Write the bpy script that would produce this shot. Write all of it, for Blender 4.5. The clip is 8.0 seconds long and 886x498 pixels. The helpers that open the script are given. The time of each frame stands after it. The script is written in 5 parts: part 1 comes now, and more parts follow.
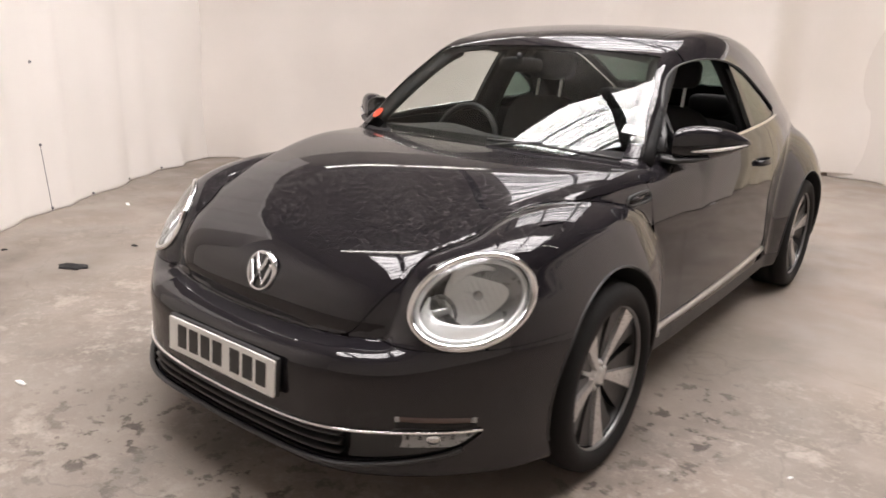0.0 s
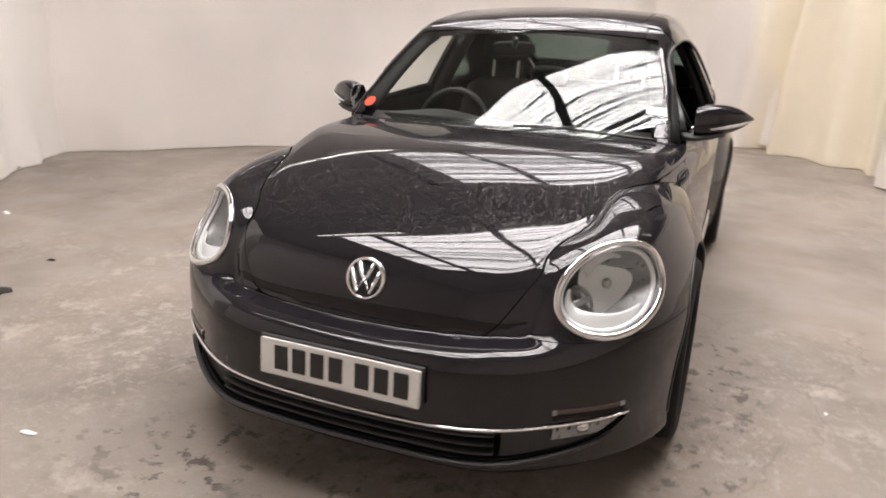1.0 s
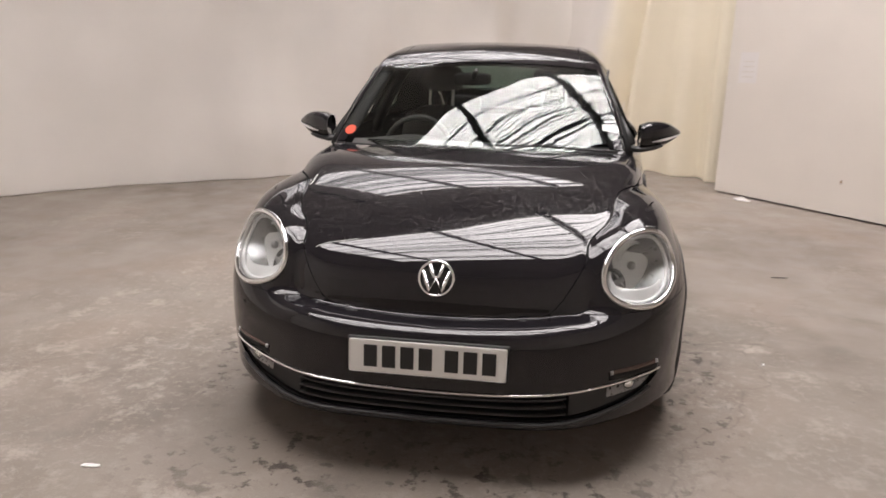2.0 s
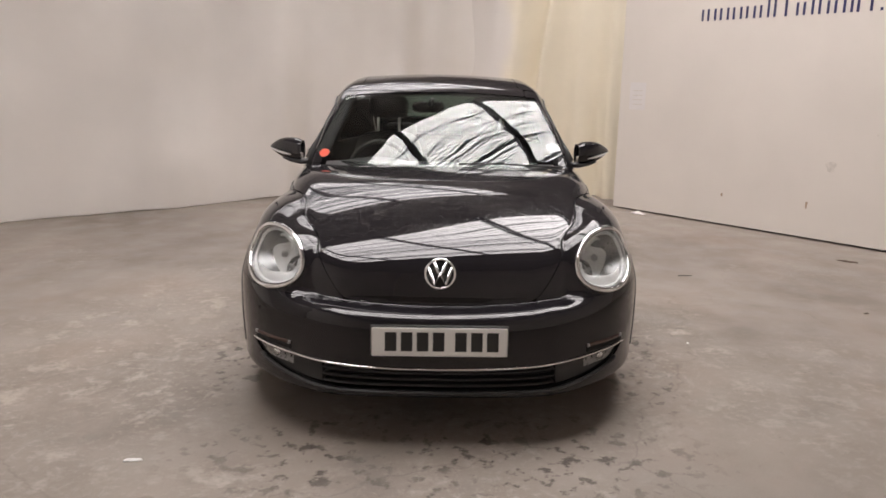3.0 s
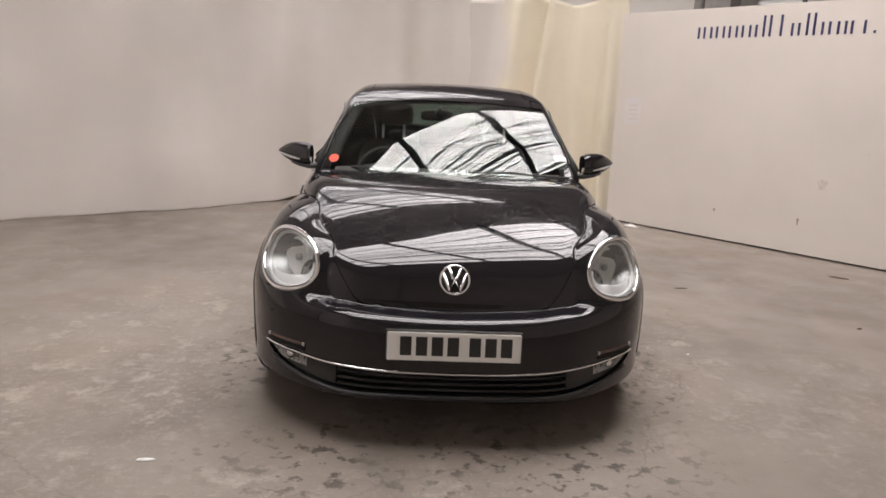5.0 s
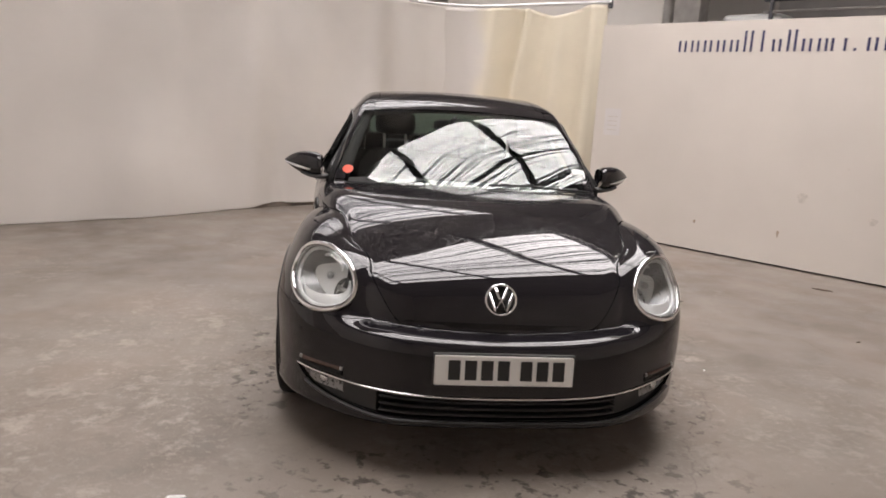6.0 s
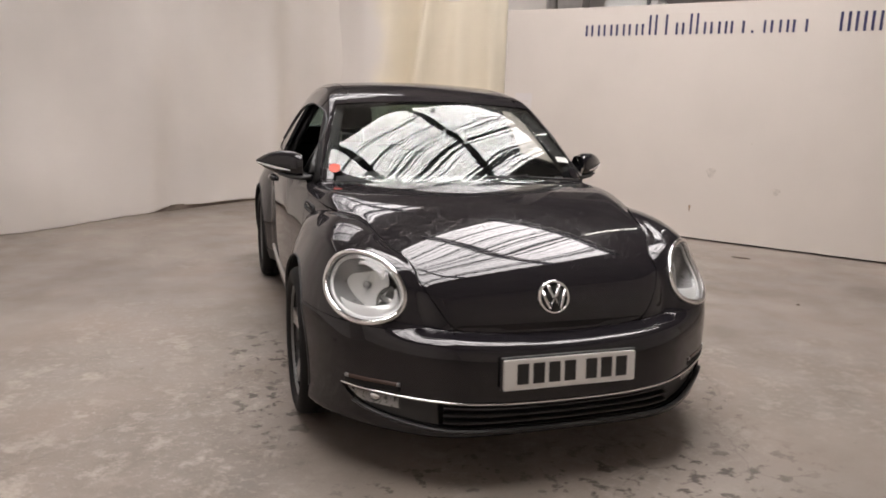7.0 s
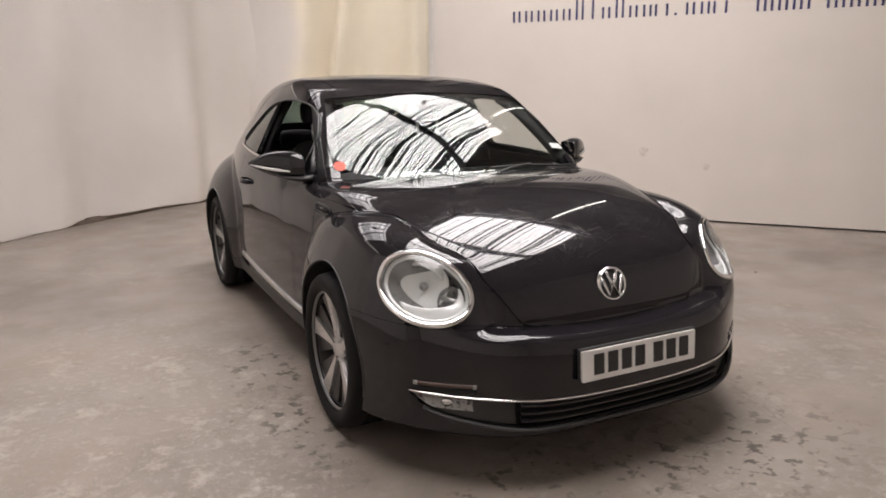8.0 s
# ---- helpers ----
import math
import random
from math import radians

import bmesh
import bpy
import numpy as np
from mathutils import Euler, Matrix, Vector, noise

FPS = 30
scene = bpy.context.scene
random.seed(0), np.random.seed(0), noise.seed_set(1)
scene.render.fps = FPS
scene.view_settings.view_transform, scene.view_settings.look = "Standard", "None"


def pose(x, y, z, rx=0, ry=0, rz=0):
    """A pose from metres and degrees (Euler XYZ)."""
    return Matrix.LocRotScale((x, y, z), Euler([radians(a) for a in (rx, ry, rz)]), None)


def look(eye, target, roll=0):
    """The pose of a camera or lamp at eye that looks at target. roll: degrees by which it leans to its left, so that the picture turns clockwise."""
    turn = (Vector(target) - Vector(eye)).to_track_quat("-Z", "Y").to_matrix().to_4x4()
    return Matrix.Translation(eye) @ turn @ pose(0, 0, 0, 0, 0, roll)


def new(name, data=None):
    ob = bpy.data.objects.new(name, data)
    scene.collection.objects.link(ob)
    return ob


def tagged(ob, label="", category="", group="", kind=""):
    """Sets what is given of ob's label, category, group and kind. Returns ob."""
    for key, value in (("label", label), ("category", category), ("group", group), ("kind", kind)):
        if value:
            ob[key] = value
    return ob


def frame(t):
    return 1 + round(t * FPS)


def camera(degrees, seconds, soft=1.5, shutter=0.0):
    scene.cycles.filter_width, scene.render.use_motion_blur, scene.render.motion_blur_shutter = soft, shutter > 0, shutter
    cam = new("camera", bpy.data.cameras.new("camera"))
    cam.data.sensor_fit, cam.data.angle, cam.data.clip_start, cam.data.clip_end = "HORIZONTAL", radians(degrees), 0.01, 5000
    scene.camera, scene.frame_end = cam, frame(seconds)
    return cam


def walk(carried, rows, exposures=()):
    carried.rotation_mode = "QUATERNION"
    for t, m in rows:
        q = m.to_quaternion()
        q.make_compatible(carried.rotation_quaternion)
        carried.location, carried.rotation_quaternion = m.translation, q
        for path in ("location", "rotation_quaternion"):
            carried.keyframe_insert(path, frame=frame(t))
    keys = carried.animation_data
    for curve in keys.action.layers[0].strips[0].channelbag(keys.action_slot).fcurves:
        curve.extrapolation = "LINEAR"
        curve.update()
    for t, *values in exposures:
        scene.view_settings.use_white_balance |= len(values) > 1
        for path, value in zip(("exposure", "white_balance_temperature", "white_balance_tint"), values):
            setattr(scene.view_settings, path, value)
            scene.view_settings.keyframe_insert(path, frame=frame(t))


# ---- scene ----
cam = camera(62.7, 8.0, soft=1.6, shutter=0.5)
PATH = [
    (0, (1.763, -2.038, 1.374), (0.589, -0.52, 0.813), 1.9),
    (0.5, (1.415, -2.162, 1.34), (0.363, -0.561, 0.764), 2.8),
    (1, (0.979, -2.455, 1.401), (0.251, -0.696, 0.788), 1.6),
    (1.5, (0.625, -2.724, 1.403), (0.138, -0.875, 0.815), 0.4),
    (2.8, (0.048, -3.410, 1.379), (0.034, -1.459, 0.941), 1.4),
    (3, (-0.025, -3.481, 1.389), (-0.001, -1.53, 0.949), 0.9),
    (3.5, (-0.087, -3.53, 1.39), (-0.058, -1.577, 0.961), 1.3),
    (4, (-0.102, -3.535, 1.393), (-0.074, -1.581, 0.968), 1.4),
    (5.5, (-0.272, -3.471, 1.376), (-0.159, -1.516, 0.973), 3.3),
    (6, (-0.535, -3.351, 1.381), (-0.317, -1.401, 0.991), 3.5),
    (6.5, (-0.884, -3.267, 1.372), (-0.443, -1.354, 0.992), 2.8),
    (7, (-1.198, -3.06, 1.374), (-0.605, -1.195, 0.966), 1.8),
    (7.5, (-1.499, -2.92, 1.36), (-0.754, -1.113, 0.934), 0.8),
    (8, (-1.732, -2.73, 1.363), (-0.854, -0.985, 0.935), -0.5),
]
walk(cam, [(t, look(eye, target, roll)) for t, eye, target, roll in PATH], exposures=((0.0, 0.70), (1.0, 0.61), (1.6, 0.44), (2.8, 0.12), (6.5, 0.09), (8.0, 0.18)))

# ---------------------------------------------------------------- light
world = bpy.data.worlds.new("sky")
scene.world = world
world.use_nodes = True
sky = world.node_tree.nodes.new("ShaderNodeTexSky")
sky.sky_type, sky.sun_disc = "NISHITA", False
sky.sun_elevation, sky.sun_rotation = radians(38), radians(200)
world.node_tree.links.new(sky.outputs["Color"], world.node_tree.nodes["Background"].inputs["Color"])
world.node_tree.nodes["Background"].inputs["Strength"].default_value = 0.12

ROOM = radians(39)          # the hall is turned against the car
E1 = Vector((math.cos(ROOM), math.sin(ROOM), 0))
E2 = Vector((-math.sin(ROOM), math.cos(ROOM), 0))


def hall(u, v, z):
    """A point of the hall: u along the back drape, v towards it, z up."""
    return E1 * u + E2 * v + Vector((0, 0, z))


HALL = Matrix.Rotation(ROOM, 4, "Z")


# ---------------------------------------------------------------- materials
def material(name, colour, rough=0.5, metal=0.0, spread=0.06, scale=8.0, bump=0.0, bscale=60.0, coat=0.0, spec=0.5, second=None, rspread=0.1):
    m = bpy.data.materials.new(name)
    m.use_nodes = True
    n, l = m.node_tree.nodes, m.node_tree.links
    p = n["Principled BSDF"]
    p.inputs["Metallic"].default_value, p.inputs["Coat Weight"].default_value = metal, coat
    p.inputs["Specular IOR Level"].default_value = spec
    co = n.new("ShaderNodeTexCoord")
    tex = n.new("ShaderNodeTexNoise")
    tex.inputs["Scale"].default_value, tex.inputs["Detail"].default_value = scale, 6
    l.new(co.outputs["Object"], tex.inputs["Vector"])
    ramp = n.new("ShaderNodeValToRGB")
    lo = [max(0, c * (1 - spread)) for c in colour]
    hi = [min(1, c * (1 + spread)) for c in (second or colour)]
    ramp.color_ramp.elements[0].color, ramp.color_ramp.elements[1].color = (*lo, 1), (*hi, 1)
    ramp.color_ramp.elements[0].position, ramp.color_ramp.elements[1].position = 0.3, 0.7
    l.new(tex.outputs["Fac"], ramp.inputs["Fac"])
    l.new(ramp.outputs["Color"], p.inputs["Base Color"])
    rr = n.new("ShaderNodeMapRange")
    rr.inputs["To Min"].default_value, rr.inputs["To Max"].default_value = max(0.02, rough * (1 - rspread)), min(1, rough * (1 + rspread))
    fine = n.new("ShaderNodeTexNoise")
    fine.inputs["Scale"].default_value, fine.inputs["Detail"].default_value = bscale, 4
    l.new(co.outputs["Object"], fine.inputs["Vector"])
    l.new(fine.outputs["Fac"], rr.inputs["Value"])
    l.new(rr.outputs["Result"], p.inputs["Roughness"])
    if bump:
        b = n.new("ShaderNodeBump")
        b.inputs["Strength"].default_value, b.inputs["Distance"].default_value = bump, 0.004
        l.new(fine.outputs["Fac"], b.inputs["Height"])
        l.new(b.outputs["Normal"], p.inputs["Normal"])
    return m


def glass(name, tint, rough=0.0, ior=1.5, spots=False):
    m = bpy.data.materials.new(name)
    m.use_nodes = True
    n, l = m.node_tree.nodes, m.node_tree.links
    n.remove(n["Principled BSDF"])
    out = n["Material Output"]
    clear, shine, mix, f, power, scale = (n.new("ShaderNode" + k) for k in ("BsdfTransparent", "BsdfGlossy", "MixShader", "LayerWeight", "Math", "Math"))
    clear.inputs["Color"].default_value = (*tint, 1)
    shine.inputs["Roughness"].default_value = rough
    f.inputs["Blend"].default_value = 0.5
    base = ((ior - 1) / (ior + 1)) ** 2
    power.operation, scale.operation = "POWER", "MULTIPLY_ADD"
    power.inputs[1].default_value, scale.inputs[1].default_value, scale.inputs[2].default_value = 5.0, 1 - base, base
    l.new(f.outputs["Facing"], power.inputs[0])
    l.new(power.outputs["Value"], scale.inputs[0])
    l.new(scale.outputs["Value"], mix.inputs["Fac"])
    l.new(clear.outputs["BSDF"], mix.inputs[1])
    l.new(shine.outputs["BSDF"], mix.inputs[2])
    last = mix
    if spots:
        # dried rain drops, thicker towards the top
        co = n.new("ShaderNodeTexCoord")
        grit = dots_of(n, l, co.outputs["Object"], 300, 0.0, 0.55)[0]
        area = noise_of(n, l, co.outputs["Object"], 3.5, 3)
        sep = n.new("ShaderNodeSeparateXYZ")
        l.new(co.outputs["Object"], sep.inputs[0])
        high = ramp_of(n, l, sep.outputs["Z"], 1.12, 1.33)
        cover = math_of(n, l, "MULTIPLY", high, ramp_of(n, l, area, 0.42, 0.62))
        mask = math_of(n, l, "MULTIPLY", grit, math_of(n, l, "MULTIPLY_ADD", cover, 0.38, 0.02))
        dust = n.new("ShaderNodeBsdfDiffuse")
        dust.inputs["Color"].default_value = (0.35, 0.34, 0.33, 1)
        last = n.new("ShaderNodeMixShader")
        l.new(mask, last.inputs["Fac"])
        l.new(mix.outputs["Shader"], last.inputs[1])
        l.new(dust.outputs["BSDF"], last.inputs[2])
        bump = n.new("ShaderNodeBump")
        bump.inputs["Strength"].default_value, bump.inputs["Distance"].default_value = 0.30, 0.004
        l.new(math_of(n, l, "MULTIPLY_ADD", noise_of(n, l, co.outputs["Object"], 8.5, 1), 0.20, noise_of(n, l, co.outputs["Object"], 2.4, 1)), bump.inputs["Height"])
        l.new(bump.outputs["Normal"], shine.inputs["Normal"])
    l.new(last.outputs["Shader"], out.inputs["Surface"])
    return m


def noise_of(n, l, vec, scale, detail=4, rough=0.5):
    t = n.new("ShaderNodeTexNoise")
    t.inputs["Scale"].default_value, t.inputs["Detail"].default_value, t.inputs["Roughness"].default_value = scale, detail, rough
    l.new(vec, t.inputs["Vector"])
    return t.outputs["Fac"]


def ramp_of(n, l, value, lo, hi, a=0.0, b=1.0):
    r = n.new("ShaderNodeMapRange")
    r.interpolation_type = "SMOOTHSTEP"
    for key, v in (("From Min", lo), ("From Max", hi), ("To Min", a), ("To Max", b)):
        r.inputs[key].default_value = v
    l.new(value, r.inputs["Value"])
    return r.outputs["Result"]


def math_of(n, l, op, a, b, c=None):
    m = n.new("ShaderNodeMath")
    m.operation = op
    for k, v in enumerate((a, b, c)):
        if v is None:
            continue
        if isinstance(v, (int, float)):
            m.inputs[k].default_value = v
        else:
            l.new(v, m.inputs[k])
    return m.outputs["Value"]


def blend_of(n, l, fac, a, b):
    m = n.new("ShaderNodeMix")
    m.data_type = "RGBA"
    l.new(fac, m.inputs["Factor"])
    for key, v in (("A", a), ("B", b)):
        sock = [i for i in m.inputs if i.name == key and i.type == "RGBA"][0]
        if isinstance(v, tuple):
            sock.default_value = (*v, 1)
        else:
            l.new(v, sock)
    return [o for o in m.outputs if o.type == "RGBA"][0]


def dots_of(n, l, vec, scale, lo, hi):
    """Round drops of uneven size, one in most cells."""
    v = n.new("ShaderNodeTexVoronoi")
    v.inputs["Scale"].default_value = scale
    l.new(vec, v.inputs["Vector"])
    size = n.new("ShaderNodeSeparateColor")
    l.new(v.outputs["Color"], size.inputs[0])
    reach = ramp_of(n, l, size.outputs[0], 0.25, 1.0, lo, hi)
    gap = math_of(n, l, "SUBTRACT", reach, v.outputs["Distance"])
    return ramp_of(n, l, gap, 0.0, 0.10), size.outputs[1]


def speckled_paint():
    """Black gloss paint with dried rain specks on what faces up."""
    m = bpy.data.materials.new("black_paint")
    m.use_nodes = True
    n, l = m.node_tree.nodes, m.node_tree.links
    p = n["Principled BSDF"]
    co, geo = n.new("ShaderNodeTexCoord"), n.new("ShaderNodeNewGeometry")
    vec = co.outputs["Object"]
    sep = n.new("ShaderNodeSeparateXYZ")
    l.new(geo.outputs["Normal"], sep.inputs[0])
    top = ramp_of(n, l, sep.outputs["Z"], 0.66, 0.95)
    area = ramp_of(n, l, noise_of(n, l, vec, 6.0, 5), 0.22, 0.56)
    drops, tone = dots_of(n, l, vec, 190, 0.02, 0.36)
    fine, shade = dots_of(n, l, vec, 300, 0.0, 0.55)
    grit = math_of(n, l, "MULTIPLY", fine, math_of(n, l, "MULTIPLY_ADD", shade, 0.65, 0.35))
    cloud = ramp_of(n, l, noise_of(n, l, vec, 40, 4, 0.65), 0.38, 0.64, 0.15, 1.0)
    wet = math_of(n, l, "MAXIMUM", math_of(n, l, "MULTIPLY", drops, math_of(n, l, "MULTIPLY", tone, 0.8)), math_of(n, l, "MULTIPLY", grit, cloud))
    place = n.new("ShaderNodeSeparateXYZ")
    l.new(vec, place.inputs[0])
    top = math_of(n, l, "MULTIPLY", top, ramp_of(n, l, place.outputs["Z"], 0.70, 0.86))
    speck = math_of(n, l, "MULTIPLY", math_of(n, l, "MULTIPLY", top, area), wet)
    l.new(blend_of(n, l, speck, (0.0130, 0.0117, 0.0140), (0.175, 0.163, 0.155)), p.inputs["Base Color"])
    l.new(math_of(n, l, "MULTIPLY_ADD", speck, 0.25, 0.03), p.inputs["Roughness"])
    b = n.new("ShaderNodeBump")
    b.inputs["Strength"].default_value, b.inputs["Distance"].default_value = 0.15, 0.0008
    l.new(speck, b.inputs["Height"])
    l.new(b.outputs["Normal"], p.inputs["Normal"])
    return m


def concrete():
    """A worn workshop floor: grey-brown, pale scabbed patches, stains, hairline cracks."""
    m = bpy.data.materials.new("concrete")
    m.use_nodes = True
    n, l = m.node_tree.nodes, m.node_tree.links
    p = n["Principled BSDF"]
    vec = n.new("ShaderNodeTexCoord").outputs["Object"]
    big = ramp_of(n, l, noise_of(n, l, vec, 0.55, 5, 0.55), 0.35, 0.65)
    base = blend_of(n, l, big, (0.150, 0.123, 0.101), (0.236, 0.201, 0.170))
    base = blend_of(n, l, ramp_of(n, l, noise_of(n, l, vec, 1.3, 6, 0.6), 0.48, 0.64, 0.0, 0.6), base, (0.225, 0.168, 0.130))
    base = blend_of(n, l, ramp_of(n, l, noise_of(n, l, vec, 2.1, 7, 0.65), 0.47, 0.33, 0.0, 0.6), base, (0.150, 0.134, 0.115))
    mid = ramp_of(n, l, noise_of(n, l, vec, 2.6, 6, 0.62), 0.30, 0.72)
    base = blend_of(n, l, math_of(n, l, "MULTIPLY", mid, 0.55), base, (0.285, 0.25, 0.222))
    where = ramp_of(n, l, noise_of(n, l, vec, 0.75, 3, 0.5), 0.50, 0.60)
    scab = ramp_of(n, l, noise_of(n, l, vec, 6.0, 9, 0.74), 0.50, 0.63)
    crumbs = ramp_of(n, l, noise_of(n, l, vec, 24, 7, 0.8), 0.50, 0.66)
    scab = math_of(n, l, "MAXIMUM", math_of(n, l, "MULTIPLY", scab, ramp_of(n, l, noise_of(n, l, vec, 40, 4, 0.7), 0.3, 0.6, 0.45, 1.0)), math_of(n, l, "MULTIPLY", crumbs, 0.75))
    sep = n.new("ShaderNodeSeparateXYZ")
    l.new(vec, sep.inputs[0])

    def near(cx, cy, rx, ry):
        a = math_of(n, l, "POWER", math_of(n, l, "ABSOLUTE", math_of(n, l, "DIVIDE", math_of(n, l, "SUBTRACT", sep.outputs["X"], cx), rx), 0), 2)
        b = math_of(n, l, "POWER", math_of(n, l, "ABSOLUTE", math_of(n, l, "DIVIDE", math_of(n, l, "SUBTRACT", sep.outputs["Y"], cy), ry), 0), 2)
        return ramp_of(n, l, math_of(n, l, "ADD", a, b), 1.0, 0.15)
    # the worst worn ground: beside the driver's door and before the nose
    worn = math_of(n, l, "MAXIMUM", near(-1.55, 0.4, 0.95, 2.3), math_of(n, l, "MAXIMUM", near(-0.3, -1.6, 1.9, 0.8), near(1.30, 0.1, 0.45, 1.0)))
    worn = math_of(n, l, "MULTIPLY", worn, ramp_of(n, l, noise_of(n, l, vec, 1.7, 4, 0.6), 0.36, 0.54, 0.25, 1.0))
    where = math_of(n, l, "MAXIMUM", math_of(n, l, "MULTIPLY", where, 0.6), worn)
    pale = math_of(n, l, "MULTIPLY", where, scab)
    base = blend_of(n, l, math_of(n, l, "MULTIPLY", pale, 0.68), base, (0.46, 0.405, 0.350))
    pits = ramp_of(n, l, noise_of(n, l, vec, 11, 7, 0.7), 0.62, 0.70)
    dirt = math_of(n, l, "MULTIPLY", pits, ramp_of(n, l, noise_of(n, l, vec, 0.9, 2), 0.45, 0.62))
    base = blend_of(n, l, math_of(n, l, "MULTIPLY", dirt, 0.75), base, (0.060, 0.050, 0.043))
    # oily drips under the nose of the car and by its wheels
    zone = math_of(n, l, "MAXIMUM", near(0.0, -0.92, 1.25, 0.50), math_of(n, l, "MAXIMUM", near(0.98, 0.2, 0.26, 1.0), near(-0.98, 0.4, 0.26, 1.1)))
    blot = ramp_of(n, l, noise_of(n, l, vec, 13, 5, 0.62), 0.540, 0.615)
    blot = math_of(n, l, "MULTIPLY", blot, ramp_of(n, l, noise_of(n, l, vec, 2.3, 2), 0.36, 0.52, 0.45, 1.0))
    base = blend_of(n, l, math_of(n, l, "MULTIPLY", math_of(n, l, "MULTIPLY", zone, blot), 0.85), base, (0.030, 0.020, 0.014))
    grain = noise_of(n, l, vec, 160, 3)
    base = blend_of(n, l, ramp_of(n, l, grain, 0.35, 0.75, 0.0, 0.25), base, (0.30, 0.27, 0.245))
    crack = n.new("ShaderNodeTexVoronoi")
    crack.feature = "DISTANCE_TO_EDGE"
    crack.inputs["Scale"].default_value = 0.42
    warp = n.new("ShaderNodeVectorMath")
    warp.operation = "MULTIPLY_ADD"
    wn = n.new("ShaderNodeTexNoise")
    wn.inputs["Scale"].default_value, wn.inputs["Detail"].default_value = 2.2, 6
    l.new(vec, wn.inputs["Vector"])
    l.new(wn.outputs["Color"], warp.inputs[0])
    warp.inputs[1].default_value = (0.5, 0.5, 0.5)
    l.new(vec, warp.inputs[2])
    l.new(warp.outputs["Vector"], crack.inputs["Vector"])
    line = ramp_of(n, l, crack.outputs["Distance"], 0.003, 0.0)
    base = blend_of(n, l, math_of(n, l, "MULTIPLY", line, 0.25), base, (0.07, 0.058, 0.05))
    l.new(base, p.inputs["Base Color"])
    l.new(ramp_of(n, l, noise_of(n, l, vec, 3.0, 5), 0.3, 0.7, 0.42, 0.66), p.inputs["Roughness"])
    p.inputs["Specular IOR Level"].default_value = 0.35
    h = math_of(n, l, "ADD", math_of(n, l, "MULTIPLY", pale, 1.0), math_of(n, l, "MULTIPLY", grain, 0.35))
    h = math_of(n, l, "SUBTRACT", h, math_of(n, l, "MULTIPLY", dirt, 0.8))
    b = n.new("ShaderNodeBump")
    b.inputs["Strength"].default_value, b.inputs["Distance"].default_value = 0.5, 0.004
    l.new(h, b.inputs["Height"])
    l.new(b.outputs["Normal"], p.inputs["Normal"])
    return m


def cream_cloth():
    """Yellowed cloth, paler towards the edge that meets the white sheet."""
    m = material("cream_curtain", (0.795, 0.722, 0.575), 0.7, spread=0.05, scale=1.2, bump=0.2, bscale=14)
    n, l = m.node_tree.nodes, m.node_tree.links
    p = n["Principled BSDF"]
    tint = p.inputs["Base Color"].links[0].from_socket
    vec = n.new("ShaderNodeTexCoord").outputs["Object"]
    along = n.new("ShaderNodeVectorMath")
    along.operation = "DOT_PRODUCT"
    l.new(vec, along.inputs[0])
    along.inputs[1].default_value = tuple(E2)
    wavy = math_of(n, l, "MULTIPLY_ADD", noise_of(n, l, vec, 1.5, 3), 0.5, along.outputs["Value"])
    l.new(blend_of(n, l, ramp_of(n, l, wavy, 4.70, 5.12), tint, (0.725, 0.68, 0.637)), p.inputs["Base Color"])
    return m


def lamp_material(name, colour, strength):
    m = bpy.data.materials.new(name)
    m.use_nodes = True
    p = m.node_tree.nodes["Principled BSDF"]
    p.inputs["Base Color"].default_value = (0.8, 0.8, 0.8, 1)
    p.inputs["Emission Color"].default_value, p.inputs["Emission Strength"].default_value = (*colour, 1), strength
    return m


PAINT = speckled_paint()
PLASTIC = material("black_plastic", (0.028, 0.028, 0.028), 0.45, bump=0.05, bscale=400)
GLOSSBLACK = material("gloss_black", (0.014, 0.014, 0.014), 0.12)
DARK = material("dark_cavity", (0.010, 0.010, 0.010), 0.9)
CHROME = material("chrome", (0.78, 0.78, 0.78), 0.08, metal=1.0, spread=0.02)
SATIN = material("satin_metal", (0.6, 0.6, 0.6), 0.3, metal=1.0, spread=0.04)
ALLOY = material("machined_alloy", (0.62, 0.61, 0.60), 0.28, metal=0.85, spread=0.05, bscale=200)
RIMEDGE = material("rim_edge", (0.16, 0.16, 0.16), 0.35, metal=0.5)
ALLOYBLACK = material("painted_alloy", (0.026, 0.025, 0.025), 0.3)
RUBBER = material("tyre_rubber", (0.011, 0.0105, 0.0105), 0.75, spec=0.2, bump=0.2, bscale=150)
TRIM = material("dark_cabin_trim", (0.012, 0.012, 0.0125), 0.7, bump=0.05, bscale=300, spec=0.25)
SEATCLOTH = material("seat_cloth", (0.017, 0.017, 0.018), 0.9, bump=0.3, bscale=500)
PLATEWHITE = material("plate_white", (0.84, 0.84, 0.82), 0.35, spread=0.03)
INK = material("plate_black", (0.02, 0.02, 0.02), 0.4)
SCREEN = glass("windscreen_glass", (0.88, 0.91, 0.89), ior=1.52, spots=True)
PANE = glass("side_glass", (0.45, 0.53, 0.50), ior=1.6)
LENS = glass("lamp_lens", (0.93, 0.94, 0.94), ior=1.45)
REFLECTOR = material("lamp_reflector", (0.93, 0.93, 0.93), 0.30, metal=0.35, spread=0.03)
SILVERPLASTIC = material("silver_lamp_trim", (0.88, 0.88, 0.88), 0.30, metal=0.25)
AMBER = material("amber_lens", (0.085, 0.055, 0.047), 0.12)
LAMPGREY = material("lamp_bowl_grey", (0.34, 0.337, 0.333), 0.28, metal=0.5)
RED = material("red_sticker", (0.62, 0.07, 0.03), 0.5)
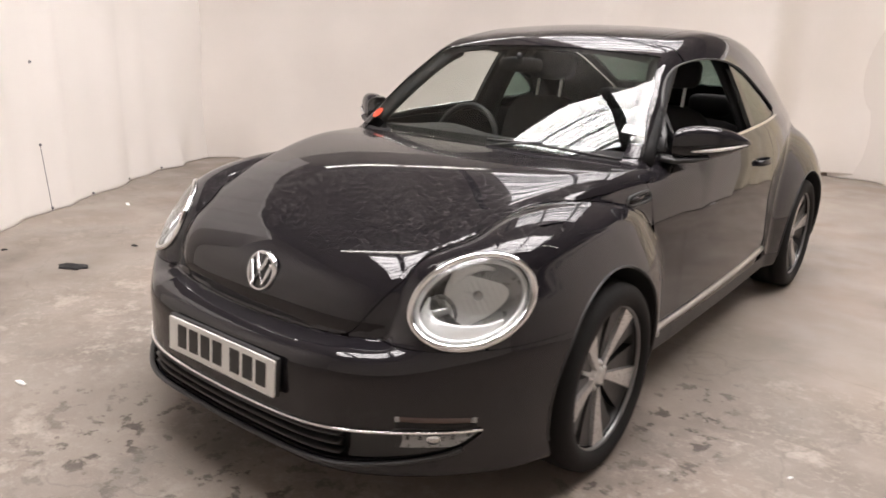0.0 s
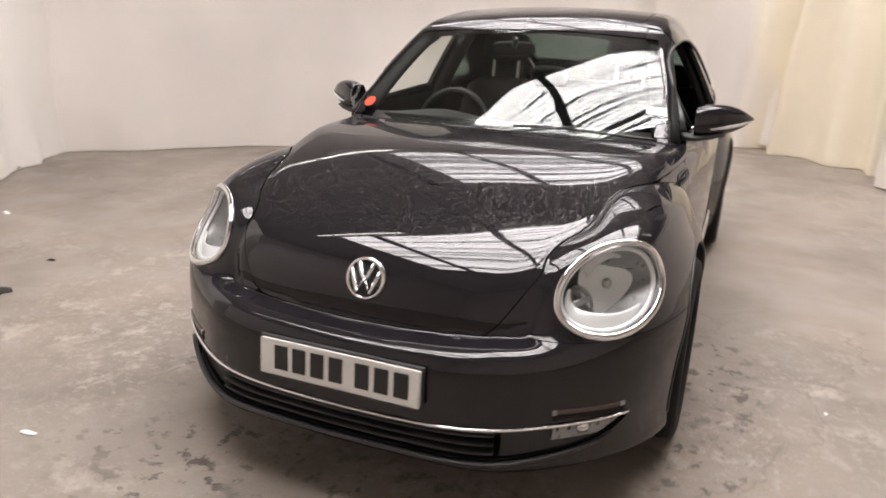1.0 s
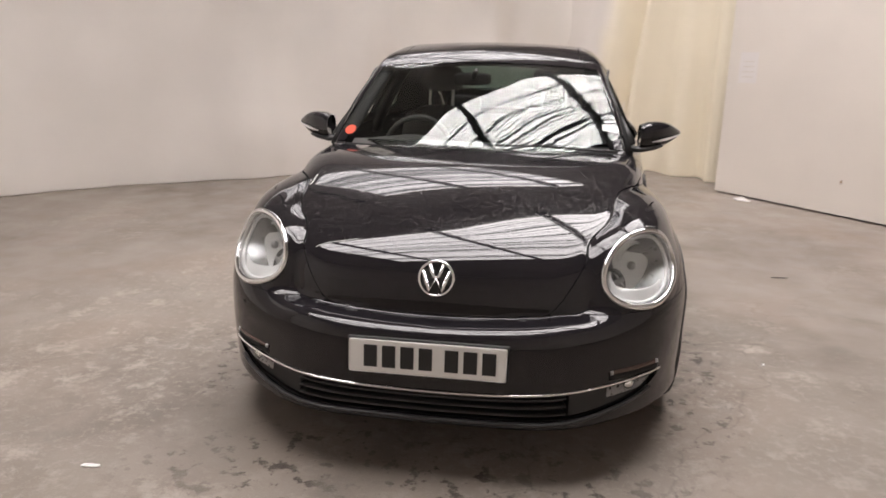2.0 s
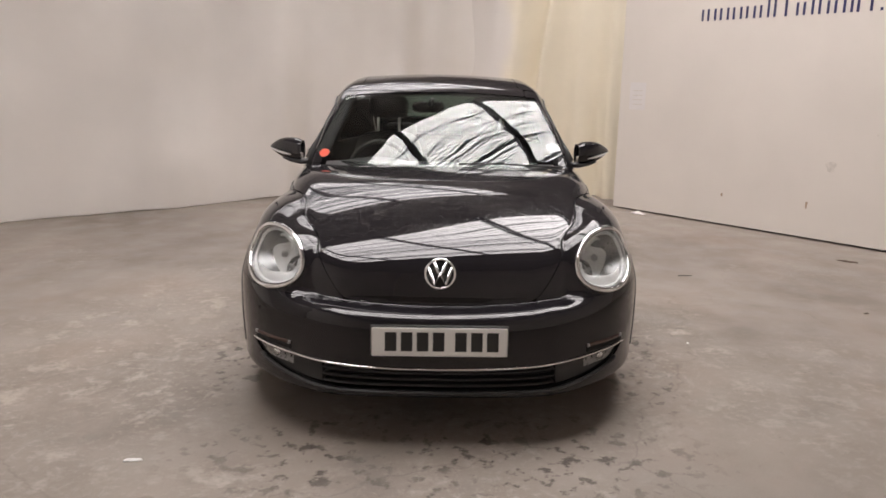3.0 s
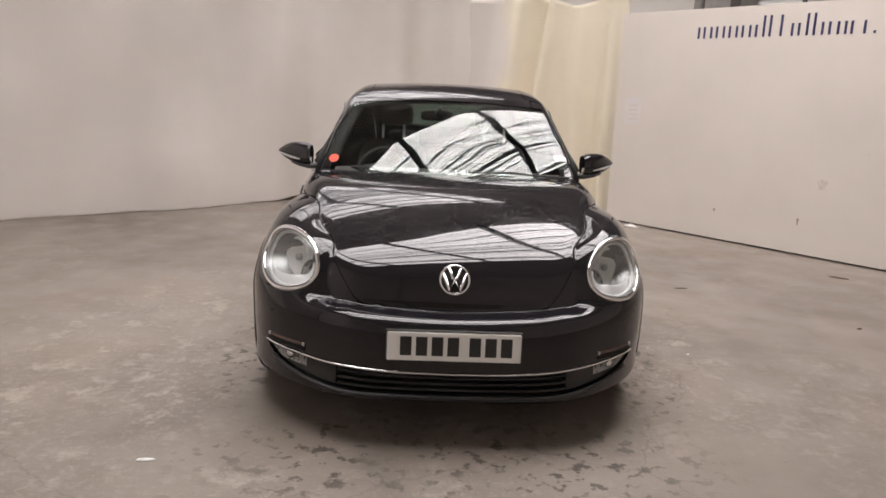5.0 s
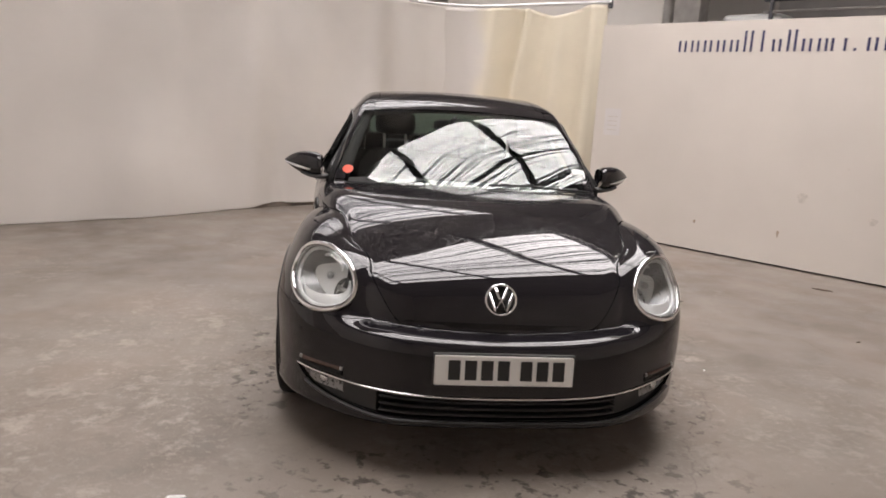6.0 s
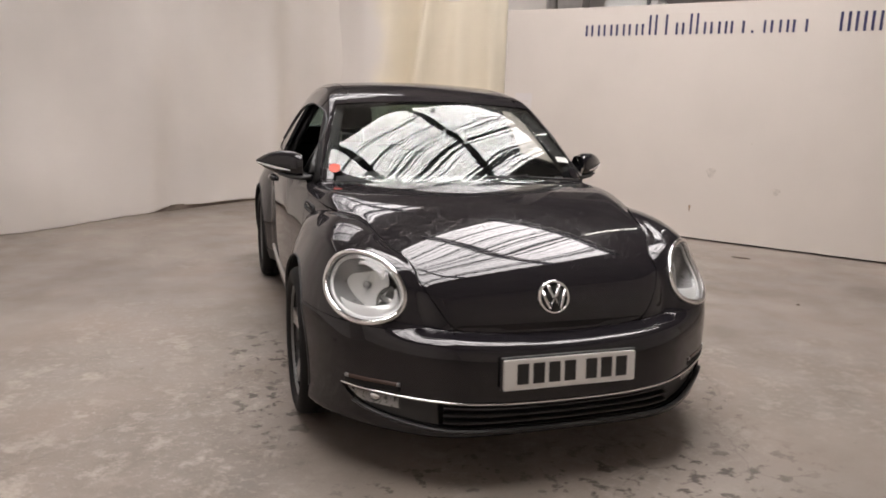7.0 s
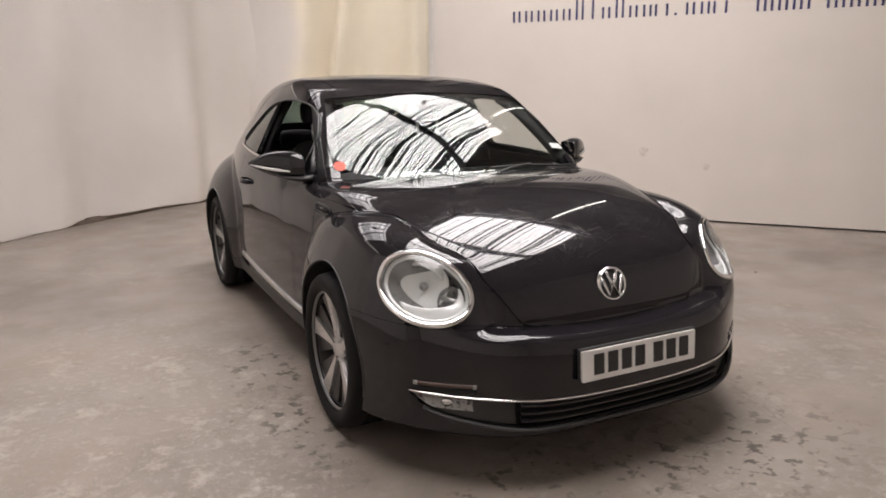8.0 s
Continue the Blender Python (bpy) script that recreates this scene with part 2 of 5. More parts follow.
DRAPE = material("white_drape", (0.79, 0.747, 0.703), 0.75, spread=0.04, scale=0.8, bump=0.25, bscale=9, second=(0.82, 0.775, 0.73))
WHITEDRAPE = material("bright_white_drape", (0.79, 0.755, 0.715), 0.7, spread=0.03, scale=0.8, bump=0.25, bscale=9)
CREAM = cream_cloth()
BOARD = material("painted_board", (0.69, 0.635, 0.58), 0.6, spread=0.03, scale=1.5, bump=0.05)
NAVY = material("navy_lettering", (0.03, 0.03, 0.10), 0.5)
STEEL = material("grey_steel", (0.10, 0.10, 0.11), 0.5, spread=0.15)
ROOFSHEET = material("roof_sheet", (0.40, 0.38, 0.36), 0.8, spread=0.15, scale=1.0)
HALLWALL = material("hall_wall", (0.78, 0.74, 0.69), 0.8, spread=0.1, scale=0.7)
SKIRT = material("skirting_wood", (0.20, 0.165, 0.135), 0.7, spread=0.25, scale=12)
PALESTEEL = material("pale_grey_steel", (0.33, 0.31, 0.29), 0.55, spread=0.12)
FLOOR = concrete()
TUBE = lamp_material("tube_light", (1.0, 0.97, 0.92), 14.0)


# ---------------------------------------------------------------- mesh helpers
def mesh_of(name, verts, faces, mat, smooth=True, normals=None):
    me = bpy.data.meshes.new(name)
    me.from_pydata([tuple(v) for v in verts], [], [tuple(f) for f in faces])
    me.materials.append(mat)
    if smooth:
        me.polygons.foreach_set("use_smooth", [True] * len(me.polygons))
    me.update()
    if normals is not None:
        me.normals_split_custom_set_from_vertices([tuple(v) for v in normals])
    return me


def thing(name, label, category, kind="", group="", me=None, at=None):
    ob = new(name, me)
    if at is not None:
        ob.matrix_basis = at
    return tagged(ob, label, category, group, kind)


def piece(name, me, parent, label="", at=None):
    ob = new(name, me)
    ob.parent = parent
    if at is not None:
        ob.matrix_basis = at
    if label:
        ob["label"] = label
    return ob


def bm_mesh(name, bm, mat, smooth=False):
    me = bpy.data.meshes.new(name)
    bmesh.ops.recalc_face_normals(bm, faces=bm.faces)
    bm.to_mesh(me)
    bm.free()
    me.materials.append(mat)
    if smooth:
        me.polygons.foreach_set("use_smooth", [True] * len(me.polygons))
    return me


def box(name, sx, sy, sz, mat, bevel=0.0, at=(0, 0, 0), segs=2, smooth=False):
    bm = bmesh.new()
    bmesh.ops.create_cube(bm, size=1)
    bmesh.ops.scale(bm, vec=(sx, sy, sz), verts=bm.verts)
    if bevel:
        bmesh.ops.bevel(bm, geom=bm.edges[:], offset=bevel, segments=segs, affect="EDGES", profile=0.5)
    bmesh.ops.translate(bm, vec=at, verts=bm.verts)
    return bm_mesh(name, bm, mat, smooth)


def grid_faces(nu, nv, close_u=False, close_v=False):
    out = []
    for i in range(nu if close_u else nu - 1):
        for j in range(nv if close_v else nv - 1):
            a, b = i * nv + j, i * nv + (j + 1) % nv
            c, d = ((i + 1) % nu) * nv + (j + 1) % nv, ((i + 1) % nu) * nv + j
            out.append((a, b, c, d))
    return out


def lathe(name, profile, mat, seg=48, axis="x", smooth=True, closed=False):
    """Turns (radius, along) pairs round an axis."""
    vs = []
    for k in range(seg):
        a = 2 * math.pi * k / seg
        for r, h in profile:
            c, s = r * math.cos(a), r * math.sin(a)
            vs.append({"x": (h, c, s), "y": (c, h, s), "z": (c, s, h)}[axis])
    me = mesh_of(name, vs, grid_faces(seg, len(profile), True, closed), mat, smooth)
    bm = bmesh.new()
    bm.from_mesh(me)
    bmesh.ops.recalc_face_normals(bm, faces=bm.faces)
    bm.to_mesh(me)
    bm.free()
    return me


def sweep(name, pts, rx, rz, mat, seg=10, closed=False, up=(0, 0, 1), cap=True):
    """An oval section along a line of points; rx and rz may be lists."""
    n = len(pts)
    P = [Vector(p) for p in pts]
    vs = []
    for i in range(n):
        if closed:
            d = P[(i + 1) % n] - P[i - 1]
        else:
            d = P[min(i + 1, n - 1)] - P[max(i - 1, 0)]
        d.normalize()
        side = d.cross(Vector(up))
        side = side.normalized() if side.length > 1e-6 else Vector((1, 0, 0))
        top = side.cross(d).normalized()
        a = rx[i] if isinstance(rx, (list, tuple)) else rx
        b = rz[i] if isinstance(rz, (list, tuple)) else rz
        for k in range(seg):
            t = 2 * math.pi * k / seg
            vs.append(P[i] + side * a * math.cos(t) + top * b * math.sin(t))
    fs = grid_faces(n, seg, closed, True)
    if cap and not closed:
        fs += [tuple(range(seg)), tuple(range((n - 1) * seg, n * seg))]
    me = mesh_of(name, vs, fs, mat, True)
    bm = bmesh.new()
    bm.from_mesh(me)
    bmesh.ops.recalc_face_normals(bm, faces=bm.faces)
    bm.to_mesh(me)
    bm.free()
    return me


def spline(xs, ys):
    """A natural cubic spline through a few knots, straight beyond them."""
    x, y = np.array(xs, float), np.array(ys, float)
    n, h = len(x), np.diff(x)
    A, b = np.eye(n), np.zeros(n)
    for i in range(1, n - 1):
        A[i, i - 1:i + 2] = h[i - 1], 2 * (h[i - 1] + h[i]), h[i]
        b[i] = 6 * ((y[i + 1] - y[i]) / h[i] - (y[i] - y[i - 1]) / h[i - 1])
    m = np.linalg.solve(A, b)
    d0 = (y[1] - y[0]) / h[0] - h[0] * m[1] / 6
    d1 = (y[-1] - y[-2]) / h[-1] + h[-1] * m[-2] / 6

    def f(v):
        v = np.asarray(v, float)
        i = np.clip(np.searchsorted(x, v) - 1, 0, n - 2)
        c = np.clip(v, x[0], x[-1])
        a, t = x[i + 1] - c, c - x[i]
        s = m[i] * a ** 3 / (6 * h[i]) + m[i + 1] * t ** 3 / (6 * h[i]) + (y[i] / h[i] - m[i] * h[i] / 6) * a + (y[i + 1] / h[i] - m[i + 1] * h[i] / 6) * t
        return s + np.minimum(v - x[0], 0) * d0 + np.maximum(v - x[-1], 0) * d1
    return f


def smax(a, b, k):
    h = np.clip(k - np.abs(a - b), 0, None) / k
    return np.maximum(a, b) + h * h * h * k / 6


def smin(a, b, k):
    return -smax(-a, -b, k)


def inside(px, py, poly):
    """Distance to a closed outline in a plane, positive within."""
    poly = np.array(poly, float)
    best, odd = np.full(px.shape, 1e9), np.zeros(px.shape, bool)
    for (ax, ay), (bx, by) in zip(poly, np.roll(poly, -1, 0)):
        ex, ey = bx - ax, by - ay
        t = np.clip(((px - ax) * ex + (py - ay) * ey) / (ex * ex + ey * ey + 1e-12), 0, 1)
        best = np.minimum(best, np.hypot(px - ax - t * ex, py - ay - t * ey))
        odd ^= ((ay > py) != (by > py)) & (px < (bx - ax) * (py - ay) / (by - ay + 1e-12) + ax)
    return np.where(odd, best, -best)


def rounded(points, steps=6):
    """A closed smooth outline through a few points."""
    p = [Vector(q) for q in points]
    out, n = [], len(p)
    for i in range(n):
        a, b, c, d = p[i - 1], p[i], p[(i + 1) % n], p[(i + 2) % n]
        for k in range(steps):
            t = k / steps
            out.append(tuple(0.5 * (2 * b + (c - a) * t + (2 * a - 5 * b + 4 * c - d) * t * t + (3 * b - a - 3 * c + d) * t ** 3)))
    return out


# ---------------------------------------------------------------- the car's form
# x across, y from the front axle back, z up; nose at y = -0.86
HOODZ = spline([-0.75, -0.60, -0.45, -0.30, -0.10, 0.10, 0.35, 0.8, 1.6, 2.5, 2.95, 3.2, 3.4], [0.650, 0.742, 0.8186, 0.879, 0.932, 0.957, 0.966, 0.968, 0.98, 1.0, 0.95, 0.82, 0.66])
SIDEX = spline([0.15, 0.30, 0.60, 0.85, 0.97, 1.06, 1.20, 1.32, 1.42], [0.80, 0.825, 0.840, 0.838, 0.818, 0.788, 0.727, 0.660, 0.585])
ROOFZ = spline([0.0, 0.36, 0.50, 0.62, 0.75, 0.88, 1.15, 1.5, 1.8, 2.2, 2.6, 3.0, 3.3], [0.63, 0.955, 1.072, 1.167, 1.260, 1.341, 1.424, 1.457, 1.450, 1.40, 1.26, 1.04, 0.82])
LIGHT_N = Vector((math.sin(radians(46)) * math.cos(radians(22)), -math.cos(radians(46)) * math.cos(radians(22)), math.sin(radians(22))))
LIGHT_C = Vector((0.674, -0.484, 0.668))
LIGHT_T = Vector((0, 0, 1)).cross(LIGHT_N).normalized()
LIGHT_U = LIGHT_N.cross(LIGHT_T)
# the lens in that dome: an oval leaning outward
LAMP_C, LAMP_A, LAMP_B, LEAN = LIGHT_C - LIGHT_T * 0.0069 + LIGHT_U * 0.0026, 0.1785, 0.1185, radians(21)
LAMP_T = LIGHT_T * math.cos(LEAN) + LIGHT_U * math.sin(LEAN)
LAMP_U = LIGHT_U * math.cos(LEAN) - LIGHT_T * math.sin(LEAN)
COREX = spline([-0.75, -0.50, -0.20, 0.10, 0.40, 0.70], [0.47, 0.61, 0.73, 0.81, 0.90, 1.05])
BUMPY = spline([0.0, 0.26, 0.447, 0.60, 0.77, 0.86, 0.92], [-0.832, -0.826, -0.797, -0.708, -0.532, -0.37, -0.20])


def sides(x, y, z):
    return np.abs(x) - SIDEX(z) + np.where(y < 1.4, 0.058, 0.085) * (y - 1.4) ** 2 * np.clip(z, 0.2, 1.2)


def low_form(x, y, z):
    """Bonnet, waist and tail."""
    ax = np.abs(x)
    w = np.clip((y + 0.2) / 0.45, 0, 1)
    crown = 0.055 - 0.040 * w * w * (3 - 2 * w)
    low = smax(z - (HOODZ(y) - crown * (ax / 0.7) ** 2.2), sides(x, y, z), 0.16)
    low = smax(low, ax - COREX(y), 0.16)
    return smax(low, -0.702 + 0.10 * ax ** 2 - y, 0.20)


def cab_form(x, y, z):
    """Windscreen, roof and rear window."""
    ax = np.abs(x)
    lean = np.clip(z - 0.97, 0, 1)
    up = z - (ROOFZ(y - 0.12 * ax ** 2) - 0.028 * (ax / 0.57) ** 2)
    out = sides(x, y, z) + 0.13 * lean - 0.15 * lean ** 2 + 0.030 * np.clip((0.74 - y) / 0.25, 0, 1)
    rear = np.clip((y - 0.85) / 0.4, 0, 1)
    k = 0.04 + 0.04 * rear
    # the pillar beside the screen is turned outwards
    return smax(smax(up, out, k), 0.10 * up + 0.98 * out + 0.043 * (1 - rear) - 0.02 * rear, 0.026)


def wing_form(x, y, z):
    """The front wings' bulge."""
    ax = np.abs(x)
    # broad round the lamp, its crest drawn outwards beside the bonnet
    t = np.clip((z - 0.70) / 0.13, 0, 1)
    t = t * t * (3 - 2 * t)
    dx = ax - 0.57 - 0.085 * t
    fen = (np.abs(dx / np.where(dx > 0, 0.344 - 0.089 * t, 0.344 - 0.174 * t)) ** 2.2 + np.abs((y - 0.03) / 0.69) ** 2.4 + np.abs((z - 0.44) / 0.446) ** 2.6) ** (1 / 2.4)
    fen = (fen - 1) * 0.42
    # the headlight's dome in the front of the wing
    d = [ax - LIGHT_C[0], y - LIGHT_C[1], z - LIGHT_C[2]]
    a, b, c = (sum(q * v[k] for k, q in enumerate(d)) for v in (LIGHT_T, LIGHT_U, LIGHT_N))
    pod = ((a / 0.188) ** 2 + (b / 0.158) ** 2 + ((c + 0.070) / 0.097) ** 2) ** 0.5
    return smin(fen, (pod - 1) * 0.12, 0.06)


def bumper_form(x, y, z):
    ax = np.abs(x)
    bump = smax(BUMPY(ax) - y - 0.10 * np.clip(0.30 - z, 0, 1), z - (0.548 - 0.022 * np.clip(1 - (ax / 0.42) ** 2, 0, 1) + 0.02 * np.clip(ax - 0.4, 0, 1)), 0.12)
    return smax(smax(bump, y + 0.2, 0.1), ax - 0.895, 0.1)


def form(x, y, z):
    """Below zero inside the bodywork."""
    ax = np.abs(x)
    f = smin(low_form(x, y, z), cab_form(x, y, z), 0.012)
    f = smin(f, wing_form(x, y, z), 0.010)
    rear = (np.abs((ax - 0.50) / 0.415) ** 2.3 + np.abs((y - 2.58) / 0.76) ** 2.2 + np.abs((z - 0.44) / 0.53) ** 2.3) ** (1 / 2.25)
    f = smin(f, (rear - 1) * 0.42, 0.02)
    w = np.clip((ax - 0.36) / 0.24, 0, 1)
    f = smin(f, bumper_form(x, y, z), 0.016 + 0.06 * w * w * (3 - 2 * w))
    f = smax(f, y - 3.36 + 0.14 * ax ** 2, 0.3)
    return smax(f, 0.188 - z, 0.05)


def skin(h):
    """The bodywork's surface: points, quads and true normals."""
    xs, ys, zs = np.arange(-0.98, 0.981, h), np.arange(-0.93, 3.46, h), np.arange(0.15, 1.50, h)
    X, Y, Z = np.meshgrid(xs, ys, zs, indexing="ij")
    F = form(X, Y, Z)
    S = F < 0
    corner = [S[i:S.shape[0] - 1 + i, j:S.shape[1] - 1 + j, k:S.shape[2] - 1 + k] for i in (0, 1) for j in (0, 1) for k in (0, 1)]
    total = sum(c.astype(np.int8) for c in corner)
    cell = (total > 0) & (total < 8)
    ids = np.full(cell.shape, -1)
    where = np.argwhere(cell)
    ids[cell] = np.arange(len(where))
    P = np.stack([xs[where[:, 0]], ys[where[:, 1]], zs[where[:, 2]]], 1) + h / 2

    def slope(p):
        e = 0.002
        return np.stack([(form(*(p + e * np.eye(3)[k]).T) - form(*(p - e * np.eye(3)[k]).T)) / (2 * e) for k in range(3)], 1)
    for _ in range(5):
        g = slope(p=P)
        P = P - np.clip(form(*P.T) / np.maximum((g * g).sum(1), 1e-6), -h, h)[:, None] * g
    quads = []
    for ax in range(3):
        A = np.moveaxis(S, ax, 0)
        C = np.moveaxis(ids, ax, 0)
        change = A[1:, 1:-1, 1:-1] != A[:-1, 1:-1, 1:-1]
        i, j, k = np.nonzero(change)
        q = np.stack([C[i, j, k], C[i, j + 1, k], C[i, j + 1, k + 1], C[i, j, k + 1]], 1)
        up = A[i, j + 1, k + 1]
        if ax == 1:
            up = ~up
        q[~up] = q[~up][:, ::-1]
        quads.append(q)
    Q = np.concatenate(quads)
    Q = Q[(Q >= 0).all(1)]
    N = slope(P)
    N /= np.linalg.norm(N, axis=1)[:, None]
    return P, np.concatenate([Q[:, [0, 1, 2]], Q[:, [0, 2, 3]]]), N


def cut(P, T, N, g, whole_only=True):
    """Keeps the part of a triangle mesh where g is positive, cut cleanly along g = 0."""
    keep = g > 0
    count = keep[T].sum(1)
    whole = T[count == 3]
    mixed = T[(count == 1) | (count == 2)]
    verts, extra, faces = [P], {}, [whole]
    newp, newn, base = [], [], len(P)

    def mid(a, b):
        key = (a, b) if a < b else (b, a)
        if key not in extra:
            t = g[a] / (g[a] - g[b])
            newp.append(P[a] + t * (P[b] - P[a]))
            newn.append(N[a] + t * (N[b] - N[a]))
            extra[key] = base + len(newp) - 1
        return extra[key]
    tris = []
    for a, b, c in mixed:
        while not (keep[a] and not keep[c]):
            a, b, c = b, c, a
        if keep[b]:
            m, n = mid(b, c), mid(a, c)
            tris += [(a, b, m), (a, m, n)]
        else:
            tris.append((a, mid(a, b), mid(a, c)))
    P2 = np.concatenate([P, np.array(newp).reshape(-1, 3)])
    N2 = np.concatenate([N, np.array(newn).reshape(-1, 3)])
    T2 = np.concatenate([whole, np.array(tris, int).reshape(-1, 3)])
    if len(T2) and whole_only:
        # the largest connected piece alone
        tag = np.arange(len(P2))
        while True:
            m = tag[T2].min(1)
            old = tag.copy()
            for k in range(3):
                np.minimum.at(tag, T2[:, k], m)
            tag = tag[tag]
            if (tag == old).all():
                break
        names, sizes = np.unique(tag[T2[:, 0]], return_counts=True)
        T2 = T2[tag[T2[:, 0]] == names[sizes.argmax()]]
    used = np.unique(T2)
    back = np.full(len(P2), -1)
    back[used] = np.arange(len(used))
    N2 = N2[used]
    return P2[used], back[T2], N2 / np.maximum(np.linalg.norm(N2, axis=1), 1e-9)[:, None]


def islands(P, T, N, least=40):
    """The connected pieces of a triangle mesh, without crumbs."""
    tag = np.arange(len(P))
    while True:
        m, old = tag[T].min(1), tag.copy()
        for k in range(3):
            np.minimum.at(tag, T[:, k], m)
        tag = tag[tag]
        if (tag == old).all():
            break
    for name in np.unique(tag[T[:, 0]]):
        part = T[tag[T[:, 0]] == name]
        if len(part) >= least:
            used = np.unique(part)
            back = np.full(len(P), -1)
            back[used] = np.arange(len(used))
            yield P[used], back[part], N[used]


def sheet(name, P, T, N, mat, thick=0.006, drop=0.0):
    """A panel with thickness from an open surface."""
    e = np.sort(np.concatenate([T[:, [0, 1]], T[:, [1, 2]], T[:, [2, 0]]]), 1)
    d = np.concatenate([T[:, [0, 1]], T[:, [1, 2]], T[:, [2, 0]]])
    _, first, counts = np.unique(e, axis=0, return_index=True, return_counts=True)
    rim = d[first[counts == 1]]
    n = len(P)
    outer = P - N * drop
    rv = np.unique(rim)
    lip = {v: 2 * n + i for i, v in enumerate(rv)}
    low = {v: 2 * n + len(rv) + i for i, v in enumerate(rv)}
    V = np.concatenate([outer, outer - N * thick, outer[rv], (outer - N * thick)[rv]])
    NN = np.concatenate([N, -N, N[rv] * 0.3, N[rv] * 0.3])
    F = [tuple(t) for t in T] + [(c + n, b + n, a + n) for a, b, c in T]
    F += [(lip[b], lip[a], low[a], low[b]) for a, b in rim]
    centre = {}
    for a, b in rim:
        t = outer[b] - outer[a]
        s = np.cross(t, N[a])
        for v in (a, b):
            centre[v] = centre.get(v, 0) + s
    for v, s in centre.items():
        s = s / max(np.linalg.norm(s), 1e-9)
        NN[lip[v]] = s
        NN[low[v]] = s
    return mesh_of(name, V, F, mat, True, NN)


# ---------------------------------------------------------------- the hall
def slab(name, corners, thick, mat, label, category, cuts=1):
    """A flat structure piece from four corners, with thickness behind it."""
    a, b, c, d = [Vector(p) for p in corners]
    n = (b - a).cross(d - a).normalized() * thick
    vs = [a, b, c, d, a - n, b - n, c - n, d - n]
    fs = [(0, 1, 2, 3), (7, 6, 5, 4), (0, 4, 5, 1), (1, 5, 6, 2), (2, 6, 7, 3), (3, 7, 4, 0)]
    return thing(name, label, category, "structure", "", mesh_of(name, vs, fs, mat, False))


U0, U1, V0, V1, ROOF = -5.4, 13.0, -5.0, 10.5, 6.2
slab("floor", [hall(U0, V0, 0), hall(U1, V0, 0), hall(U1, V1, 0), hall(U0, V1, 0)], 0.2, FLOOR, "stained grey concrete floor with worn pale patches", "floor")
slab("wall_north", [hall(U0, V1, 0), hall(U1, V1, 0), hall(U1, V1, ROOF), hall(U0, V1, ROOF)], 0.2, HALLWALL, "plain hall wall behind the drapes", "wall")
slab("wall_east", [hall(U1, V1, 0), hall(U1, V0, 0), hall(U1, V0, ROOF), hall(U1, V1, ROOF)], 0.2, HALLWALL, "plain hall wall", "wall")
slab("wall_south", [hall(U1, V0, 0), hall(U0, V0, 0), hall(U0, V0, ROOF), hall(U1, V0, ROOF)], 0.2, HALLWALL, "plain hall wall", "wall")
slab("wall_west", [hall(U0, V0, 0), hall(U0, V1, 0), hall(U0, V1, ROOF), hall(U0, V0, ROOF)], 0.2, HALLWALL, "plain hall wall", "wall")


def drape(name, line, z0, z1, mat, label, fold=0.03, count=9, sag=0.0, seed=1, nv=40, kind="structure", puckers=(), meets=False, lift=None, swag=None):
    """Hanging cloth along a line of the plan, with soft folds and a wavy hem."""
    rng = random.Random(seed)
    waves = [(rng.uniform(0.5, 1.6) * count, rng.uniform(0, 6.28), rng.uniform(0.3, 1.0)) for _ in range(5)]
    pts = [Vector(p) for p in line]
    lens = [0]
    for a, b in zip(pts, pts[1:]):
        lens.append(lens[-1] + (b - a).length)
    nu = max(int(lens[-1] / 0.05), 10)
    vs = []
    for i in range(nu + 1):
        s = lens[-1] * i / nu
        k = max(j for j in range(len(pts) - 1) if lens[j] <= s + 1e-9)
        t = (s - lens[k]) / (lens[k + 1] - lens[k])
        p = pts[k].lerp(pts[k + 1], t)
        d = (pts[k + 1] - pts[k]).normalized()
        nrm = Vector((-d.y, d.x))
        u = i / nu
        fade = min(1.0, s / 0.4, (lens[-1] - s) / 0.4) if meets else 1.0
        off = sum(w * math.sin(f * u * 6.28 / 2 + ph) for f, ph, w in waves) / 2.5
        hem = 0.004 * math.sin(s * 2.3 + seed) + 0.003 * math.sin(s * 7.1)
        top = z1 - sag * (0.5 - 0.5 * math.cos(u * 6.28 * 3)) * (0.4 + 0.6 * math.sin(u * 9.0) ** 2)
        if swag:
            top -= swag(s)
        for j in range(nv + 1):
            w = 0.0065 if j == 1 else j / nv
            ease = 0.55 + 0.45 * math.cos(w * 2.2 + off)
            q = p + nrm * (off * fold * ease + 0.05 * noise.noise((s * 0.9, w * 3, seed * 7.0)) * (fold / 0.03) * 0.7) * fade
            for at, amp, wide, tall, *lean in puckers:
                q = q + nrm * amp * math.exp(-((s - at - (lean[0] * w if lean else 0)) / wide) ** 2 - ((top - z0) * w / tall) ** 2)
            base = z0 + (lift(q.x) if lift else 0)
            z = base + (top - base) * w + ((hem * 0.4 + 0.003 if base > 0.01 else hem * 0.2 - 0.002) if j == 0 else 0)
            vs.append(hall(q.x, q.y, z))
    ob = thing(name, label, "curtain", kind, "", mesh_of(name, vs, grid_faces(nu + 1, nv + 1), mat))
    so = ob.modifiers.new("cloth", "SOLIDIFY")
    so.thickness = 0.004
    return ob


